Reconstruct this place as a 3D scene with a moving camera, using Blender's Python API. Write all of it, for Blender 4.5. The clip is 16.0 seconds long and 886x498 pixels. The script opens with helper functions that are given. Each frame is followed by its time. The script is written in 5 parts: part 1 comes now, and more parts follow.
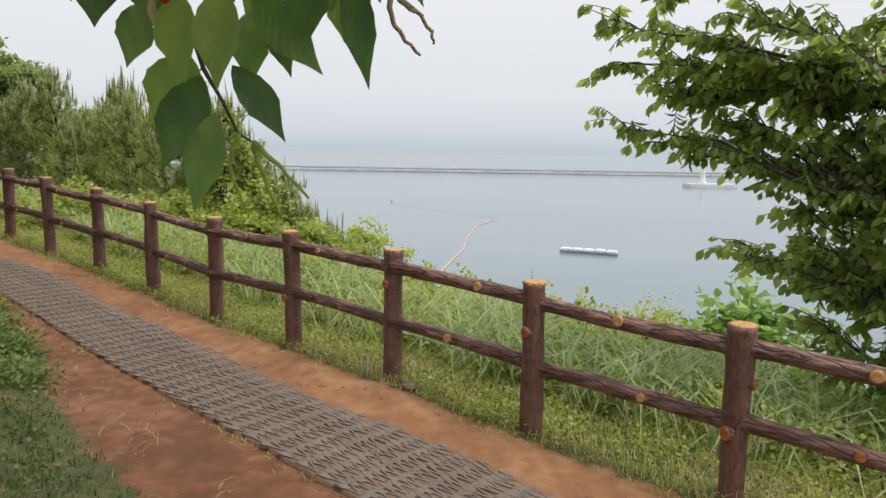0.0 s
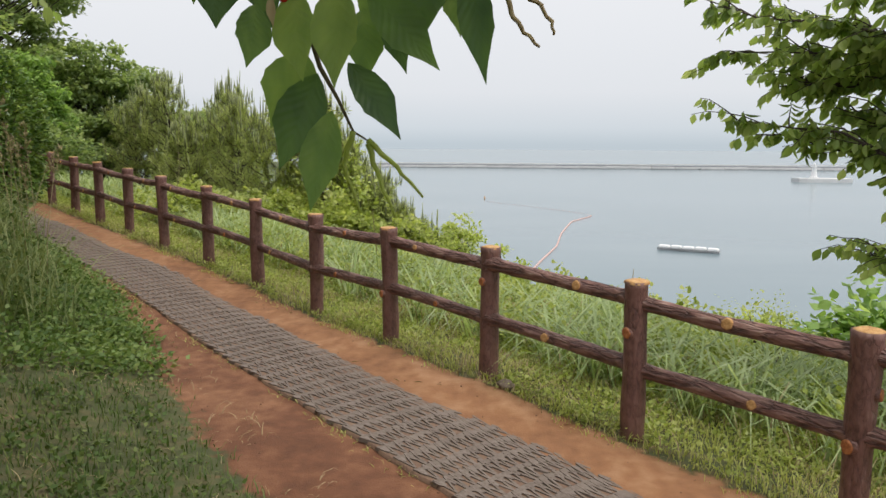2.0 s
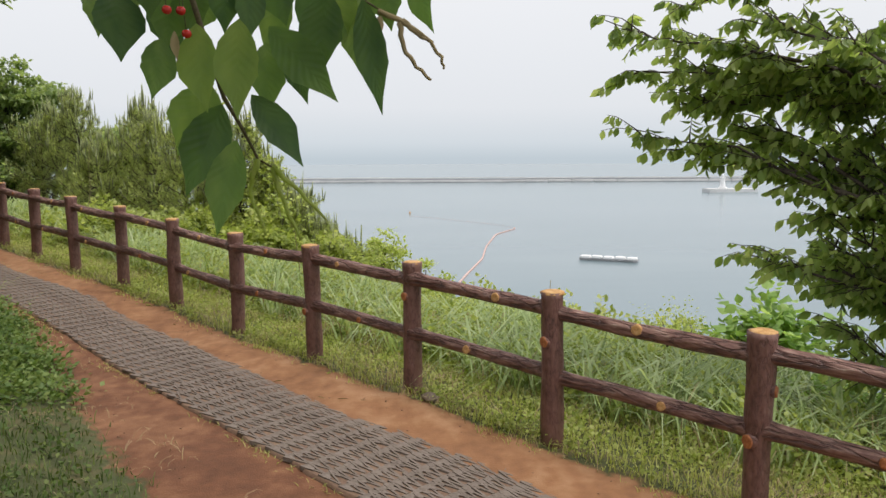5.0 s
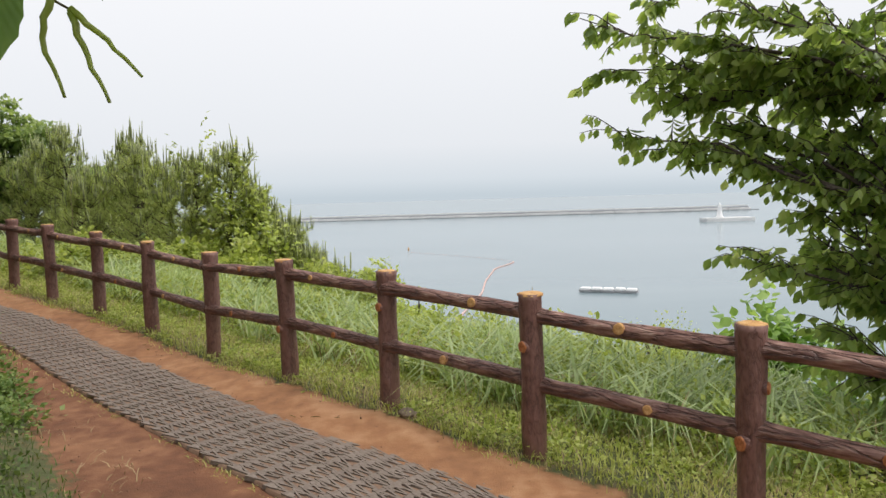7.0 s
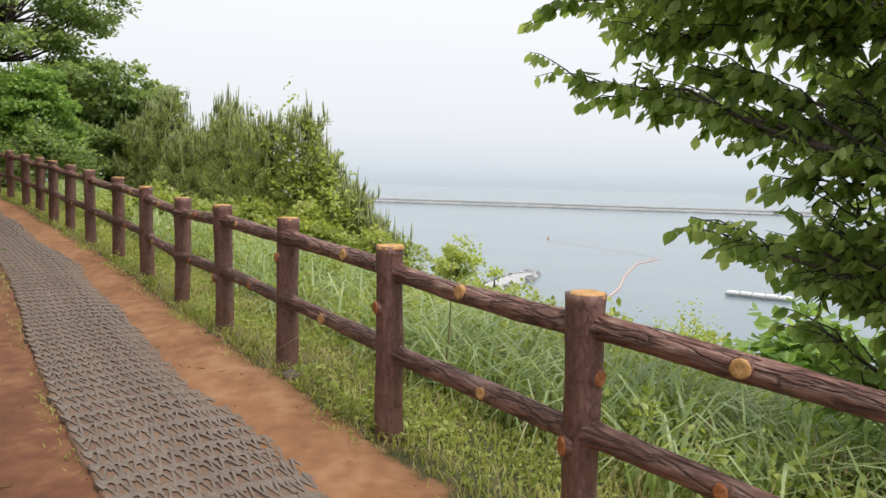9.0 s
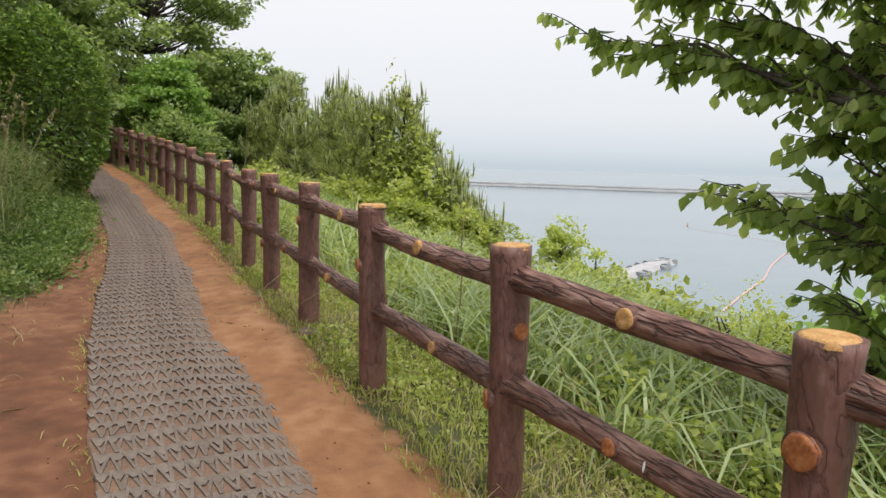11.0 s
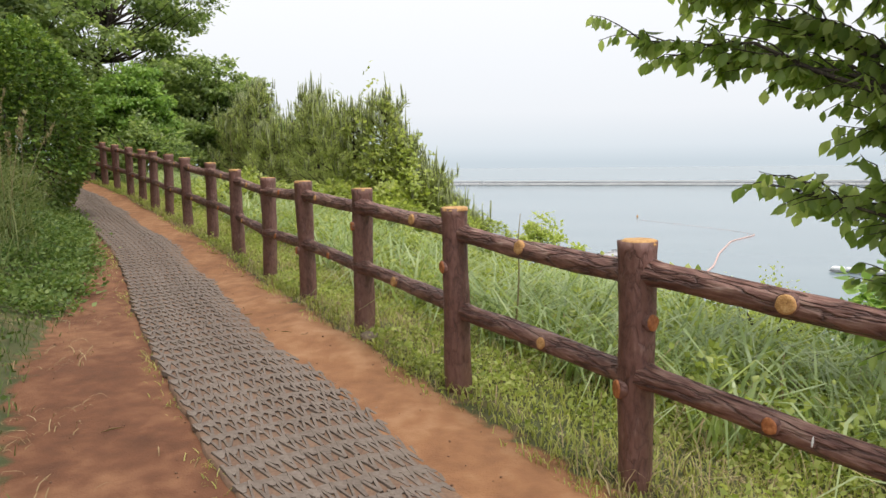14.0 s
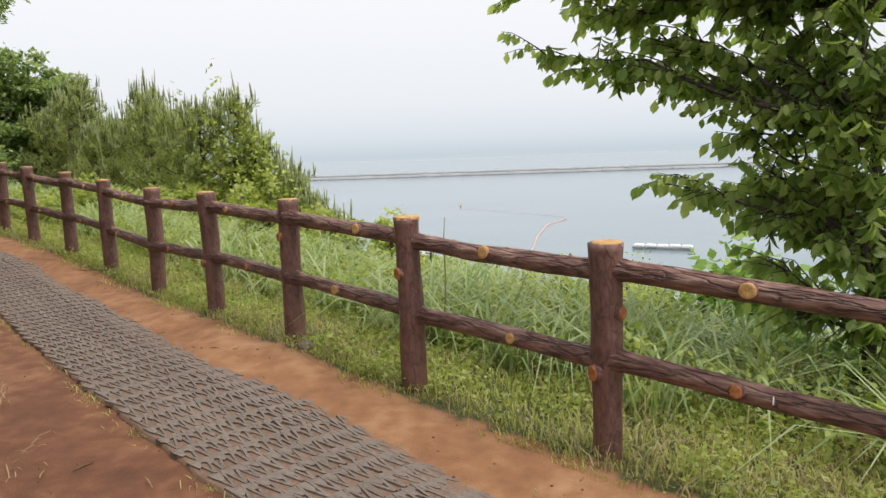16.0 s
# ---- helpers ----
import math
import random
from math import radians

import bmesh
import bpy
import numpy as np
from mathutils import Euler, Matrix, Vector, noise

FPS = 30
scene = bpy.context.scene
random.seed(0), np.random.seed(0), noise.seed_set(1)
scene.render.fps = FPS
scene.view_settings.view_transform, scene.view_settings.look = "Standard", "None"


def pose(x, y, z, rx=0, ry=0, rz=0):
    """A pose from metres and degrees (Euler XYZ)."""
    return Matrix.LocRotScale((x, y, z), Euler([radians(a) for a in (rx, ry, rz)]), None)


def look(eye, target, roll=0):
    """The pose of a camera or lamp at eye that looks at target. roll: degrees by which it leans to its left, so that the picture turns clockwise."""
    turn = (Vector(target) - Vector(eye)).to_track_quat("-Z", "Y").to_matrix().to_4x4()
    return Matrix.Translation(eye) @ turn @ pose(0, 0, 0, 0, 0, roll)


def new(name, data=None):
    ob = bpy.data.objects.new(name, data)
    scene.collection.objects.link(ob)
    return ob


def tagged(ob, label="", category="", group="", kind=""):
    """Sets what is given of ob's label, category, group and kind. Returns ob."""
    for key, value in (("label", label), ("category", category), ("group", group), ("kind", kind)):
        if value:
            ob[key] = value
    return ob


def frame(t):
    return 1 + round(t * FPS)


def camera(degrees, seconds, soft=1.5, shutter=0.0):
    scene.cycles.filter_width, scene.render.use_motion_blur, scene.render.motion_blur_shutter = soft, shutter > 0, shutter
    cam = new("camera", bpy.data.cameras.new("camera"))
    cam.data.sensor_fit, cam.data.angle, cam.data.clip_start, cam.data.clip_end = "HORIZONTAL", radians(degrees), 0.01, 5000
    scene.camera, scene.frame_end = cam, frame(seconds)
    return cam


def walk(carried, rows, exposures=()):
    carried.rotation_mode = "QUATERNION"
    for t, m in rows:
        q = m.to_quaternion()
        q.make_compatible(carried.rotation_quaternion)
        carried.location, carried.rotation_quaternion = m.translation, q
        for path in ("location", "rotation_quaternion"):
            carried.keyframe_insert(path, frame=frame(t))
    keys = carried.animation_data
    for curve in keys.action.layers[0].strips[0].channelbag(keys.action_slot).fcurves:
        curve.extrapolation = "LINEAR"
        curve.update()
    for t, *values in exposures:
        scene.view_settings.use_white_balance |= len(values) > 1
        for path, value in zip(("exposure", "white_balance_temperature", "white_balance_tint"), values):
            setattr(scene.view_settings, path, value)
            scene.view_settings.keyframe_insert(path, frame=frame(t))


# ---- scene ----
cam = camera(63.8, 16.0)
PATH = [
    (0, (-0.487, 0.39, 1.692), (-0.241, 2.355, 1.413), 1.0),
    (0.5, (-0.493, 0.395, 1.693), (-0.253, 2.36, 1.414), 1.0),
    (1, (-0.492, 0.388, 1.692), (-0.24, 2.351, 1.411), 0.9),
    (1.5, (-0.492, 0.402, 1.69), (-0.305, 2.37, 1.385), 0.1),
    (2, (-0.515, 0.427, 1.692), (-0.528, 2.406, 1.4), 0.3),
    (2.5, (-0.554, 0.418, 1.694), (-0.792, 2.384, 1.416), -0.3),
    (3, (-0.569, 0.415, 1.699), (-0.894, 2.37, 1.432), -0.3),
    (3.5, (-0.551, 0.411, 1.696), (-0.787, 2.38, 1.435), -0.1),
    (4, (-0.522, 0.377, 1.701), (-0.559, 2.361, 1.454), 0.6),
    (4.5, (-0.497, 0.35, 1.708), (-0.324, 2.325, 1.446), 0.4),
    (7, (-0.307, 0.533, 1.488), (-0.109, 2.518, 1.337), -1.6),
    (7.5, (0.017, 0.629, 1.311), (0.103, 2.615, 1.091), 1.1),
    (8, (0.357, 0.836, 1.302), (0.369, 2.83, 1.14), 2.3),
    (10.5, (1.878, 1.151, 1.143), (1.37, 3.071, 0.907), 0.5),
    (11, (1.859, 1.171, 1.142), (1.302, 3.077, 0.902), 1.4),
    (11.5, (1.794, 1.156, 1.14), (1.053, 2.995, 0.881), 0.7),
    (12, (1.751, 1.15, 1.138), (0.913, 2.948, 0.884), 1.0),
    (12.5, (1.732, 1.094, 1.14), (0.952, 2.919, 0.897), 0.4),
    (13, (1.645, 1.083, 1.148), (0.944, 2.94, 0.902), 1.4),
    (13.5, (1.432, 1.08, 1.152), (0.86, 2.981, 0.91), 1.5),
    (14, (1.268, 0.932, 1.15), (0.835, 2.87, 0.912), -0.6),
    (14.5, (1.073, 0.851, 1.199), (0.696, 2.795, 0.923), -1.6),
    (15, (0.836, 0.847, 1.224), (0.656, 2.822, 0.96), -0.6),
    (15.5, (0.751, 0.796, 1.243), (0.707, 2.783, 1.025), -0.7),
    (16, (0.66, 0.682, 1.255), (0.704, 2.664, 0.988), -2.0),
]
walk(cam, [(t, look(eye, target, roll)) for t, eye, target, roll in PATH],
     exposures=((0, 0.06), (4.5, 0.09), (7, 0.16), (7.5, 0.22), (8.2, 0.24), (10.5, 0.17), (11.5, 0.24), (13, 0.30), (14.5, 0.28), (16, 0.22)))

# ---------------------------------------------------------------- light
world = bpy.data.worlds.new("hazy_sky")
scene.world = world
world.use_nodes = True
wn, wl = world.node_tree.nodes, world.node_tree.links
sky = wn.new("ShaderNodeTexSky")
sky.sky_type, sky.sun_disc = "NISHITA", False
sky.sun_elevation, sky.sun_rotation = radians(66), radians(122)
sky.dust_density, sky.air_density, sky.ozone_density = 6.0, 1.0, 1.0
haze = wn.new("ShaderNodeMixRGB")
haze.inputs[0].default_value = 0.93
wtc, wsep = wn.new("ShaderNodeTexCoord"), wn.new("ShaderNodeSeparateXYZ")
wl.new(wtc.outputs["Generated"], wsep.inputs[0])
veil = wn.new("ShaderNodeValToRGB")
veil.color_ramp.elements[0].position, veil.color_ramp.elements[0].color = 0.0, (0.53, 0.60, 0.655, 1)
veil.color_ramp.elements[1].position, veil.color_ramp.elements[1].color = 0.26, (0.86, 0.865, 0.89, 1)
for height, tone in ((0.022, (0.64, 0.695, 0.745, 1)), (0.07, (0.75, 0.775, 0.815, 1))):
    veil.color_ramp.elements.new(height).color = tone
wl.new(wsep.outputs[2], veil.inputs[0])
tenfold = wn.new("ShaderNodeMixRGB")
tenfold.blend_type, tenfold.inputs[0].default_value, tenfold.inputs[2].default_value = "MULTIPLY", 1, (10.2, 10.2, 10.2, 1)
wl.new(veil.outputs[0], tenfold.inputs[1])
wl.new(tenfold.outputs[0], haze.inputs[2])
wl.new(sky.outputs[0], haze.inputs[1])
wl.new(haze.outputs[0], wn["Background"].inputs[0])
wn["Background"].inputs[1].default_value = 0.1
sun = new("sun", bpy.data.lights.new("sun", "SUN"))
sun.data.energy, sun.data.angle, sun.data.color = 2.4, radians(24), (1.0, 0.96, 0.9)
sun.matrix_world = look((22, -14, 60), (0, 0, 0))


# ---------------------------------------------------------------- materials
def shader(name):
    m = bpy.data.materials.new(name)
    m.use_nodes = True
    return m, m.node_tree.nodes, m.node_tree.links, m.node_tree.nodes["Principled BSDF"]


def ramp(nodes, stops):
    r = nodes.new("ShaderNodeValToRGB")
    while len(r.color_ramp.elements) < len(stops):
        r.color_ramp.elements.new(0.5)
    for e, (p, c) in zip(r.color_ramp.elements, stops):
        e.position, e.color = p, (*c, 1)
    return r


def rough_stuff(name, dark, mid, light, scale, roughness, bump=0.3, stretch=(1, 1, 1), fine=8.0, distance=0.01):
    """A matt surface with stains and grain at two scales."""
    m, n, l, b = shader(name)
    tc, mp = n.new("ShaderNodeTexCoord"), n.new("ShaderNodeMapping")
    mp.inputs["Scale"].default_value = stretch
    l.new(tc.outputs["Object"], mp.inputs[0])
    big, small = n.new("ShaderNodeTexNoise"), n.new("ShaderNodeTexNoise")
    big.inputs["Scale"].default_value, big.inputs["Detail"].default_value = scale, 6
    small.inputs["Scale"].default_value, small.inputs["Detail"].default_value = scale * fine, 8
    add = n.new("ShaderNodeMixRGB")
    add.inputs[0].default_value = 0.5
    for t, k in ((big, 1), (small, 2)):
        l.new(mp.outputs[0], t.inputs["Vector"])
        l.new(t.outputs["Fac"], add.inputs[k])
    r = ramp(n, ((0.3, dark), (0.5, mid), (0.7, light)))
    l.new(add.outputs[0], r.inputs[0])
    l.new(r.outputs[0], b.inputs["Base Color"])
    b.inputs["Roughness"].default_value = roughness
    bp = n.new("ShaderNodeBump")
    bp.inputs["Strength"].default_value, bp.inputs["Distance"].default_value = bump, distance
    l.new(add.outputs[0], bp.inputs["Height"])
    l.new(bp.outputs[0], b.inputs["Normal"])
    return m


def foliage(name, dark, mid, light, gloss=0.45, through_light=0.35, per_object=False):
    """Leaves: colour varies leaf by leaf; some light comes through."""
    m, n, l, b = shader(name)
    if per_object:
        src = n.new("ShaderNodeObjectInfo").outputs["Random"]
    else:
        src = n.new("ShaderNodeNewGeometry").outputs["Random Per Island"]
    nz = n.new("ShaderNodeTexNoise")
    nz.inputs["Scale"].default_value = 1.6
    mixv = n.new("ShaderNodeMixRGB")
    mixv.inputs[0].default_value = 0.55
    l.new(nz.outputs["Fac"], mixv.inputs[1])
    l.new(src, mixv.inputs[2])
    r = ramp(n, ((0.15, dark), (0.5, mid), (0.9, light)))
    l.new(mixv.outputs[0], r.inputs[0])
    l.new(r.outputs[0], b.inputs["Base Color"])
    b.inputs["Roughness"].default_value = gloss
    b.inputs["Specular IOR Level"].default_value = 0.35
    tr, mx = n.new("ShaderNodeBsdfTranslucent"), n.new("ShaderNodeMixShader")
    hue = n.new("ShaderNodeMixRGB")
    hue.blend_type, hue.inputs[0].default_value, hue.inputs[2].default_value = "MULTIPLY", 1, (1.28, 1.28, 0.75, 1)
    l.new(r.outputs[0], hue.inputs[1])
    l.new(hue.outputs[0], tr.inputs[0])
    mx.inputs[0].default_value = through_light
    l.new(b.outputs[0], mx.inputs[1])
    l.new(tr.outputs[0], mx.inputs[2])
    l.new(mx.outputs[0], n["Material Output"].inputs[0])
    return m


def log_paint(name, depth, relief, stretch=0.16, rubbed=((0.27, 0.155, 0.125), (0.43, 0.32, 0.265))):
    """Brown paint over moulded bark: long dark fissures, rubbed lighter ridges."""
    m, n, l, b = shader(name)
    tc, mp = n.new("ShaderNodeTexCoord"), n.new("ShaderNodeMapping")
    mp.inputs["Scale"].default_value = (1, 1, stretch)
    l.new(tc.outputs["Object"], mp.inputs[0])
    warp = n.new("ShaderNodeTexNoise")
    warp.inputs["Scale"].default_value, warp.inputs["Detail"].default_value = 14, 4
    l.new(mp.outputs[0], warp.inputs["Vector"])
    shift = n.new("ShaderNodeMixRGB")
    shift.blend_type, shift.inputs[0].default_value = "ADD", 0.34
    l.new(mp.outputs[0], shift.inputs[1])
    l.new(warp.outputs["Color"], shift.inputs[2])
    crack = n.new("ShaderNodeTexVoronoi")
    crack.feature = "DISTANCE_TO_EDGE"
    crack.inputs["Scale"].default_value = 8.0
    l.new(shift.outputs[0], crack.inputs["Vector"])
    deep = ramp(n, ((0.0, (depth,) * 3), (0.035, (0.5 + depth / 2,) * 3), (0.11, (1, 1, 1))))
    l.new(crack.outputs["Distance"], deep.inputs[0])
    grain = n.new("ShaderNodeTexNoise")
    grain.inputs["Scale"].default_value, grain.inputs["Detail"].default_value = 60, 8
    l.new(mp.outputs[0], grain.inputs["Vector"])
    blotch = n.new("ShaderNodeTexNoise")
    blotch.inputs["Scale"].default_value, blotch.inputs["Detail"].default_value = 7, 6
    l.new(tc.outputs["Object"], blotch.inputs["Vector"])
    both = n.new("ShaderNodeMixRGB")
    both.inputs[0].default_value = 0.5
    l.new(grain.outputs["Fac"], both.inputs[1])
    l.new(blotch.outputs["Fac"], both.inputs[2])
    tone = ramp(n, ((0.33, (0.085, 0.036, 0.030)), (0.47, (0.175, 0.083, 0.066)), (0.58, rubbed[0]), (0.69, rubbed[1])))
    l.new(both.outputs[0], tone.inputs[0])
    dark = n.new("ShaderNodeMixRGB")
    l.new(deep.outputs[0], dark.inputs[0])
    dark.inputs[1].default_value = (0.042, 0.018, 0.016, 1)
    l.new(tone.outputs[0], dark.inputs[2])
    l.new(dark.outputs[0], b.inputs["Base Color"])
    b.inputs["Roughness"].default_value = 0.55
    hsum = n.new("ShaderNodeMixRGB")
    hsum.inputs[0].default_value = 0.5
    l.new(deep.outputs[0], hsum.inputs[1])
    l.new(grain.outputs["Fac"], hsum.inputs[2])
    bp = n.new("ShaderNodeBump")
    bp.inputs["Strength"].default_value, bp.inputs["Distance"].default_value = 1.0, relief
    l.new(hsum.outputs[0], bp.inputs["Height"])
    l.new(bp.outputs[0], b.inputs["Normal"])
    return m


M_LOG = log_paint("painted_rail", 0.22, 0.020, 0.19, ((0.30, 0.175, 0.14), (0.47, 0.355, 0.30)))
M_POST = log_paint("painted_post", 0.55, 0.009, 0.40, ((0.20, 0.10, 0.083), (0.29, 0.18, 0.15)))
M_CUT = rough_stuff("cut_end_paint", (0.27, 0.12, 0.04), (0.52, 0.28, 0.10), (0.68, 0.46, 0.22), 22.0, 0.7, 0.3)
M_KNOT = rough_stuff("orange_knot_paint", (0.16, 0.045, 0.015), (0.38, 0.13, 0.04), (0.55, 0.24, 0.09), 14.0, 0.65, 0.3)
M_BARK = rough_stuff("bark", (0.02, 0.015, 0.012), (0.06, 0.045, 0.035), (0.14, 0.11, 0.09), 9.0, 0.9, 0.6, (1, 1, 0.3))
M_TWIG = rough_stuff("twig", (0.04, 0.03, 0.015), (0.09, 0.07, 0.03), (0.16, 0.14, 0.06), 30.0, 0.8, 0.3)
M_MAT = rough_stuff("grey_brown_matting", (0.105, 0.080, 0.065), (0.170, 0.133, 0.110), (0.235, 0.190, 0.160), 6.0, 0.9, 0.4, (1, 1, 1), 9.0)
M_UNDER = rough_stuff("soil_filled_matting", (0.105, 0.062, 0.042), (0.175, 0.105, 0.070), (0.25, 0.155, 0.100), 3.0, 0.95, 0.4, (1, 1, 1), 22.0)
M_STONE = rough_stuff("stone", (0.10, 0.072, 0.05), (0.19, 0.145, 0.105), (0.30, 0.24, 0.18), 12.0, 0.9, 0.4)
M_GRIT = rough_stuff("earthy_grit", (0.09, 0.045, 0.028), (0.17, 0.09, 0.055), (0.27, 0.16, 0.10), 30.0, 0.95, 0.3)
# Light concrete, raised further in base colour to carry the sea haze.
M_CONCRETE = rough_stuff("hazed_weathered_concrete", (0.50, 0.50, 0.50), (0.62, 0.62, 0.62), (0.72, 0.72, 0.71), 0.08, 0.9, 0.1)
M_MOLE = rough_stuff("grey_mole_concrete", (0.34, 0.33, 0.34), (0.43, 0.42, 0.43), (0.52, 0.51, 0.51), 0.2, 0.9, 0.2)
M_ROCK = rough_stuff("dark_rock", (0.18, 0.19, 0.20), (0.28, 0.29, 0.30), (0.40, 0.41, 0.42), 0.3, 0.9, 0.3)
M_WHITE = rough_stuff("white_paint", (0.7, 0.7, 0.7), (0.8, 0.8, 0.8), (0.86, 0.86, 0.86), 0.5, 0.6, 0.05)
M_FLOAT = rough_stuff("faded_red_float", (0.56, 0.36, 0.33), (0.64, 0.45, 0.41), (0.70, 0.52, 0.48), 0.2, 0.7, 0.05)
M_STRAW = foliage("dry_straw", (0.22, 0.16, 0.08), (0.38, 0.29, 0.16), (0.5, 0.42, 0.26), 0.8, 0.15)
M_GRASS = foliage("verge_grass", (0.22, 0.24, 0.065), (0.43, 0.46, 0.14), (0.66, 0.62, 0.30), 0.5, 0.48)
M_BLADE = foliage("tall_blades", (0.19, 0.26, 0.095), (0.38, 0.47, 0.22), (0.64, 0.69, 0.46), 0.35, 0.45)
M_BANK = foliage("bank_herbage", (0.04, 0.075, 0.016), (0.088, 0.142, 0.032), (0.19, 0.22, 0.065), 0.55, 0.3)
# Wisp, hedge, woodland and pine greens hold extra blue standing in for haze.
M_WISP = foliage("wispy_grass", (0.10, 0.145, 0.05), (0.19, 0.235, 0.09), (0.34, 0.34, 0.16), 0.6, 0.35)
M_WEED = foliage("weed_leaves", (0.18, 0.23, 0.05), (0.39, 0.455, 0.125), (0.64, 0.65, 0.28), 0.42, 0.52)
M_HEDGE = foliage("hedge_leaves", (0.05, 0.10, 0.026), (0.16, 0.26, 0.058), (0.42, 0.50, 0.12), 0.32, 0.35)
M_EVERGREEN = foliage("glossy_evergreen_leaves", (0.03, 0.07, 0.02), (0.09, 0.165, 0.038), (0.24, 0.31, 0.075), 0.32, 0.3)
M_CHERRY = foliage("cherry_leaves", (0.12, 0.185, 0.055), (0.32, 0.42, 0.135), (0.58, 0.63, 0.30), 0.28, 0.66)
M_NEARLEAF = foliage("hanging_leaves", (0.06, 0.12, 0.055), (0.145, 0.245, 0.075), (0.32, 0.42, 0.12), 0.34, 0.62, True)
vn, vl = M_NEARLEAF.node_tree.nodes, M_NEARLEAF.node_tree.links
va = vn.new("ShaderNodeAttribute")
va.attribute_name = "leaf_place"
vs = vn.new("ShaderNodeSeparateXYZ")
vl.new(va.outputs["Vector"], vs.inputs[0])
v1, v2, v3 = (vn.new("ShaderNodeMath") for _ in range(3))
v1.operation, v2.operation, v3.operation = "MULTIPLY_ADD", "MULTIPLY", "SINE"
v1.inputs[1].default_value = -0.22
vl.new(vs.outputs[1], v1.inputs[0])
vl.new(vs.outputs[0], v1.inputs[2])
v2.inputs[1].default_value = 62.0
vl.new(v1.outputs[0], v2.inputs[0])
vl.new(v2.outputs[0], v3.inputs[0])
vb = vn.new("ShaderNodeBump")
vb.inputs["Strength"].default_value, vb.inputs["Distance"].default_value = 0.3, 0.0008
vl.new(v3.outputs[0], vb.inputs["Height"])
vl.new(vb.outputs[0], vn["Principled BSDF"].inputs["Normal"])
vl.new(vb.outputs[0], vn["Translucent BSDF"].inputs["Normal"])
M_TREE = foliage("woodland_leaves", (0.11, 0.165, 0.065), (0.29, 0.38, 0.15), (0.52, 0.58, 0.30), 0.42, 0.55)
# Woodland leaf colour again, darkened to hold the shade under the canopy.
M_SHADED_TREE = foliage("shade_darkened_leaves", (0.06, 0.095, 0.038), (0.15, 0.21, 0.08), (0.30, 0.36, 0.15), 0.45, 0.4)
M_CLOVER = foliage("bank_foot_leaves", (0.06, 0.11, 0.03), (0.145, 0.225, 0.06), (0.29, 0.35, 0.12), 0.5, 0.4)
M_LIGHTTREE = foliage("fresh_leaves", (0.13, 0.23, 0.06), (0.30, 0.45, 0.13), (0.50, 0.62, 0.26), 0.5, 0.5)
M_SAPLING = foliage("yellow_green_leaves", (0.30, 0.37, 0.09), (0.50, 0.57, 0.17), (0.66, 0.69, 0.32), 0.5, 0.5)
M_PINE = foliage("pine_needles", (0.32, 0.38, 0.16), (0.56, 0.62, 0.29), (0.72, 0.74, 0.42), 0.5, 0.6)
M_SEED = foliage("seed_heads", (0.16, 0.13, 0.06), (0.28, 0.23, 0.12), (0.38, 0.33, 0.2), 0.8, 0.2)
M_CANDLE = rough_stuff("pine_candle", (0.14, 0.17, 0.07), (0.24, 0.27, 0.12), (0.34, 0.35, 0.18), 20.0, 0.8, 0.3)
M_BERRY = shader("red_berry")[0]
M_BERRY.node_tree.nodes["Principled BSDF"].inputs["Base Color"].default_value = (0.55, 0.02, 0.015, 1)
M_BERRY.node_tree.nodes["Principled BSDF"].inputs["Roughness"].default_value = 0.2

# ground: red soil where walked, green-brown turf elsewhere, mixed by a mask on the mesh
M_GROUND, gn, gl, gb = shader("soil_and_turf")
att = gn.new("ShaderNodeAttribute")
att.attribute_name = "trodden"
tcg = gn.new("ShaderNodeTexCoord")
n1, n2, n3 = (gn.new("ShaderNodeTexNoise") for _ in range(3))
for nd, sc in ((n1, 1.3), (n2, 9.0), (n3, 110.0)):
    nd.inputs["Scale"].default_value, nd.inputs["Detail"].default_value = sc, 8
    gl.new(tcg.outputs["Object"], nd.inputs["Vector"])
mxa = gn.new("ShaderNodeMixRGB")
mxa.inputs[0].default_value = 0.5
gl.new(n1.outputs["Fac"], mxa.inputs[1])
gl.new(n2.outputs["Fac"], mxa.inputs[2])
soil = ramp(gn, ((0.3, (0.078, 0.030, 0.014)), (0.48, (0.148, 0.059, 0.028)), (0.70, (0.28, 0.135, 0.068))))
turf = ramp(gn, ((0.3, (0.04, 0.052, 0.016)), (0.5, (0.072, 0.078, 0.028)), (0.7, (0.18, 0.13, 0.065))))
gl.new(mxa.outputs[0], soil.inputs[0])
gl.new(mxa.outputs[0], turf.inputs[0])
edge = gn.new("ShaderNodeMath")
edge.operation = "MULTIPLY_ADD"
edge.inputs[1].default_value, edge.inputs[2].default_value = 0.9, -0.45
gl.new(n2.outputs["Fac"], edge.inputs[0])
sumn = gn.new("ShaderNodeMath")
sumn.operation = "ADD"
gl.new(att.outputs["Fac"], sumn.inputs[0])
gl.new(edge.outputs[0], sumn.inputs[1])
cut = ramp(gn, ((0.42, (0, 0, 0)), (0.58, (1, 1, 1))))
gl.new(sumn.outputs[0], cut.inputs[0])
gmix = gn.new("ShaderNodeMixRGB")
gl.new(cut.outputs[0], gmix.inputs[0])
gl.new(turf.outputs[0], gmix.inputs[1])
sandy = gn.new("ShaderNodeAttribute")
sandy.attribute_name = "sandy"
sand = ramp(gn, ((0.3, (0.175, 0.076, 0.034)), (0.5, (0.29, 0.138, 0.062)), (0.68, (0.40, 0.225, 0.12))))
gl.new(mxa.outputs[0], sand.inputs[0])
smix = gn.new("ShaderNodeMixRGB")
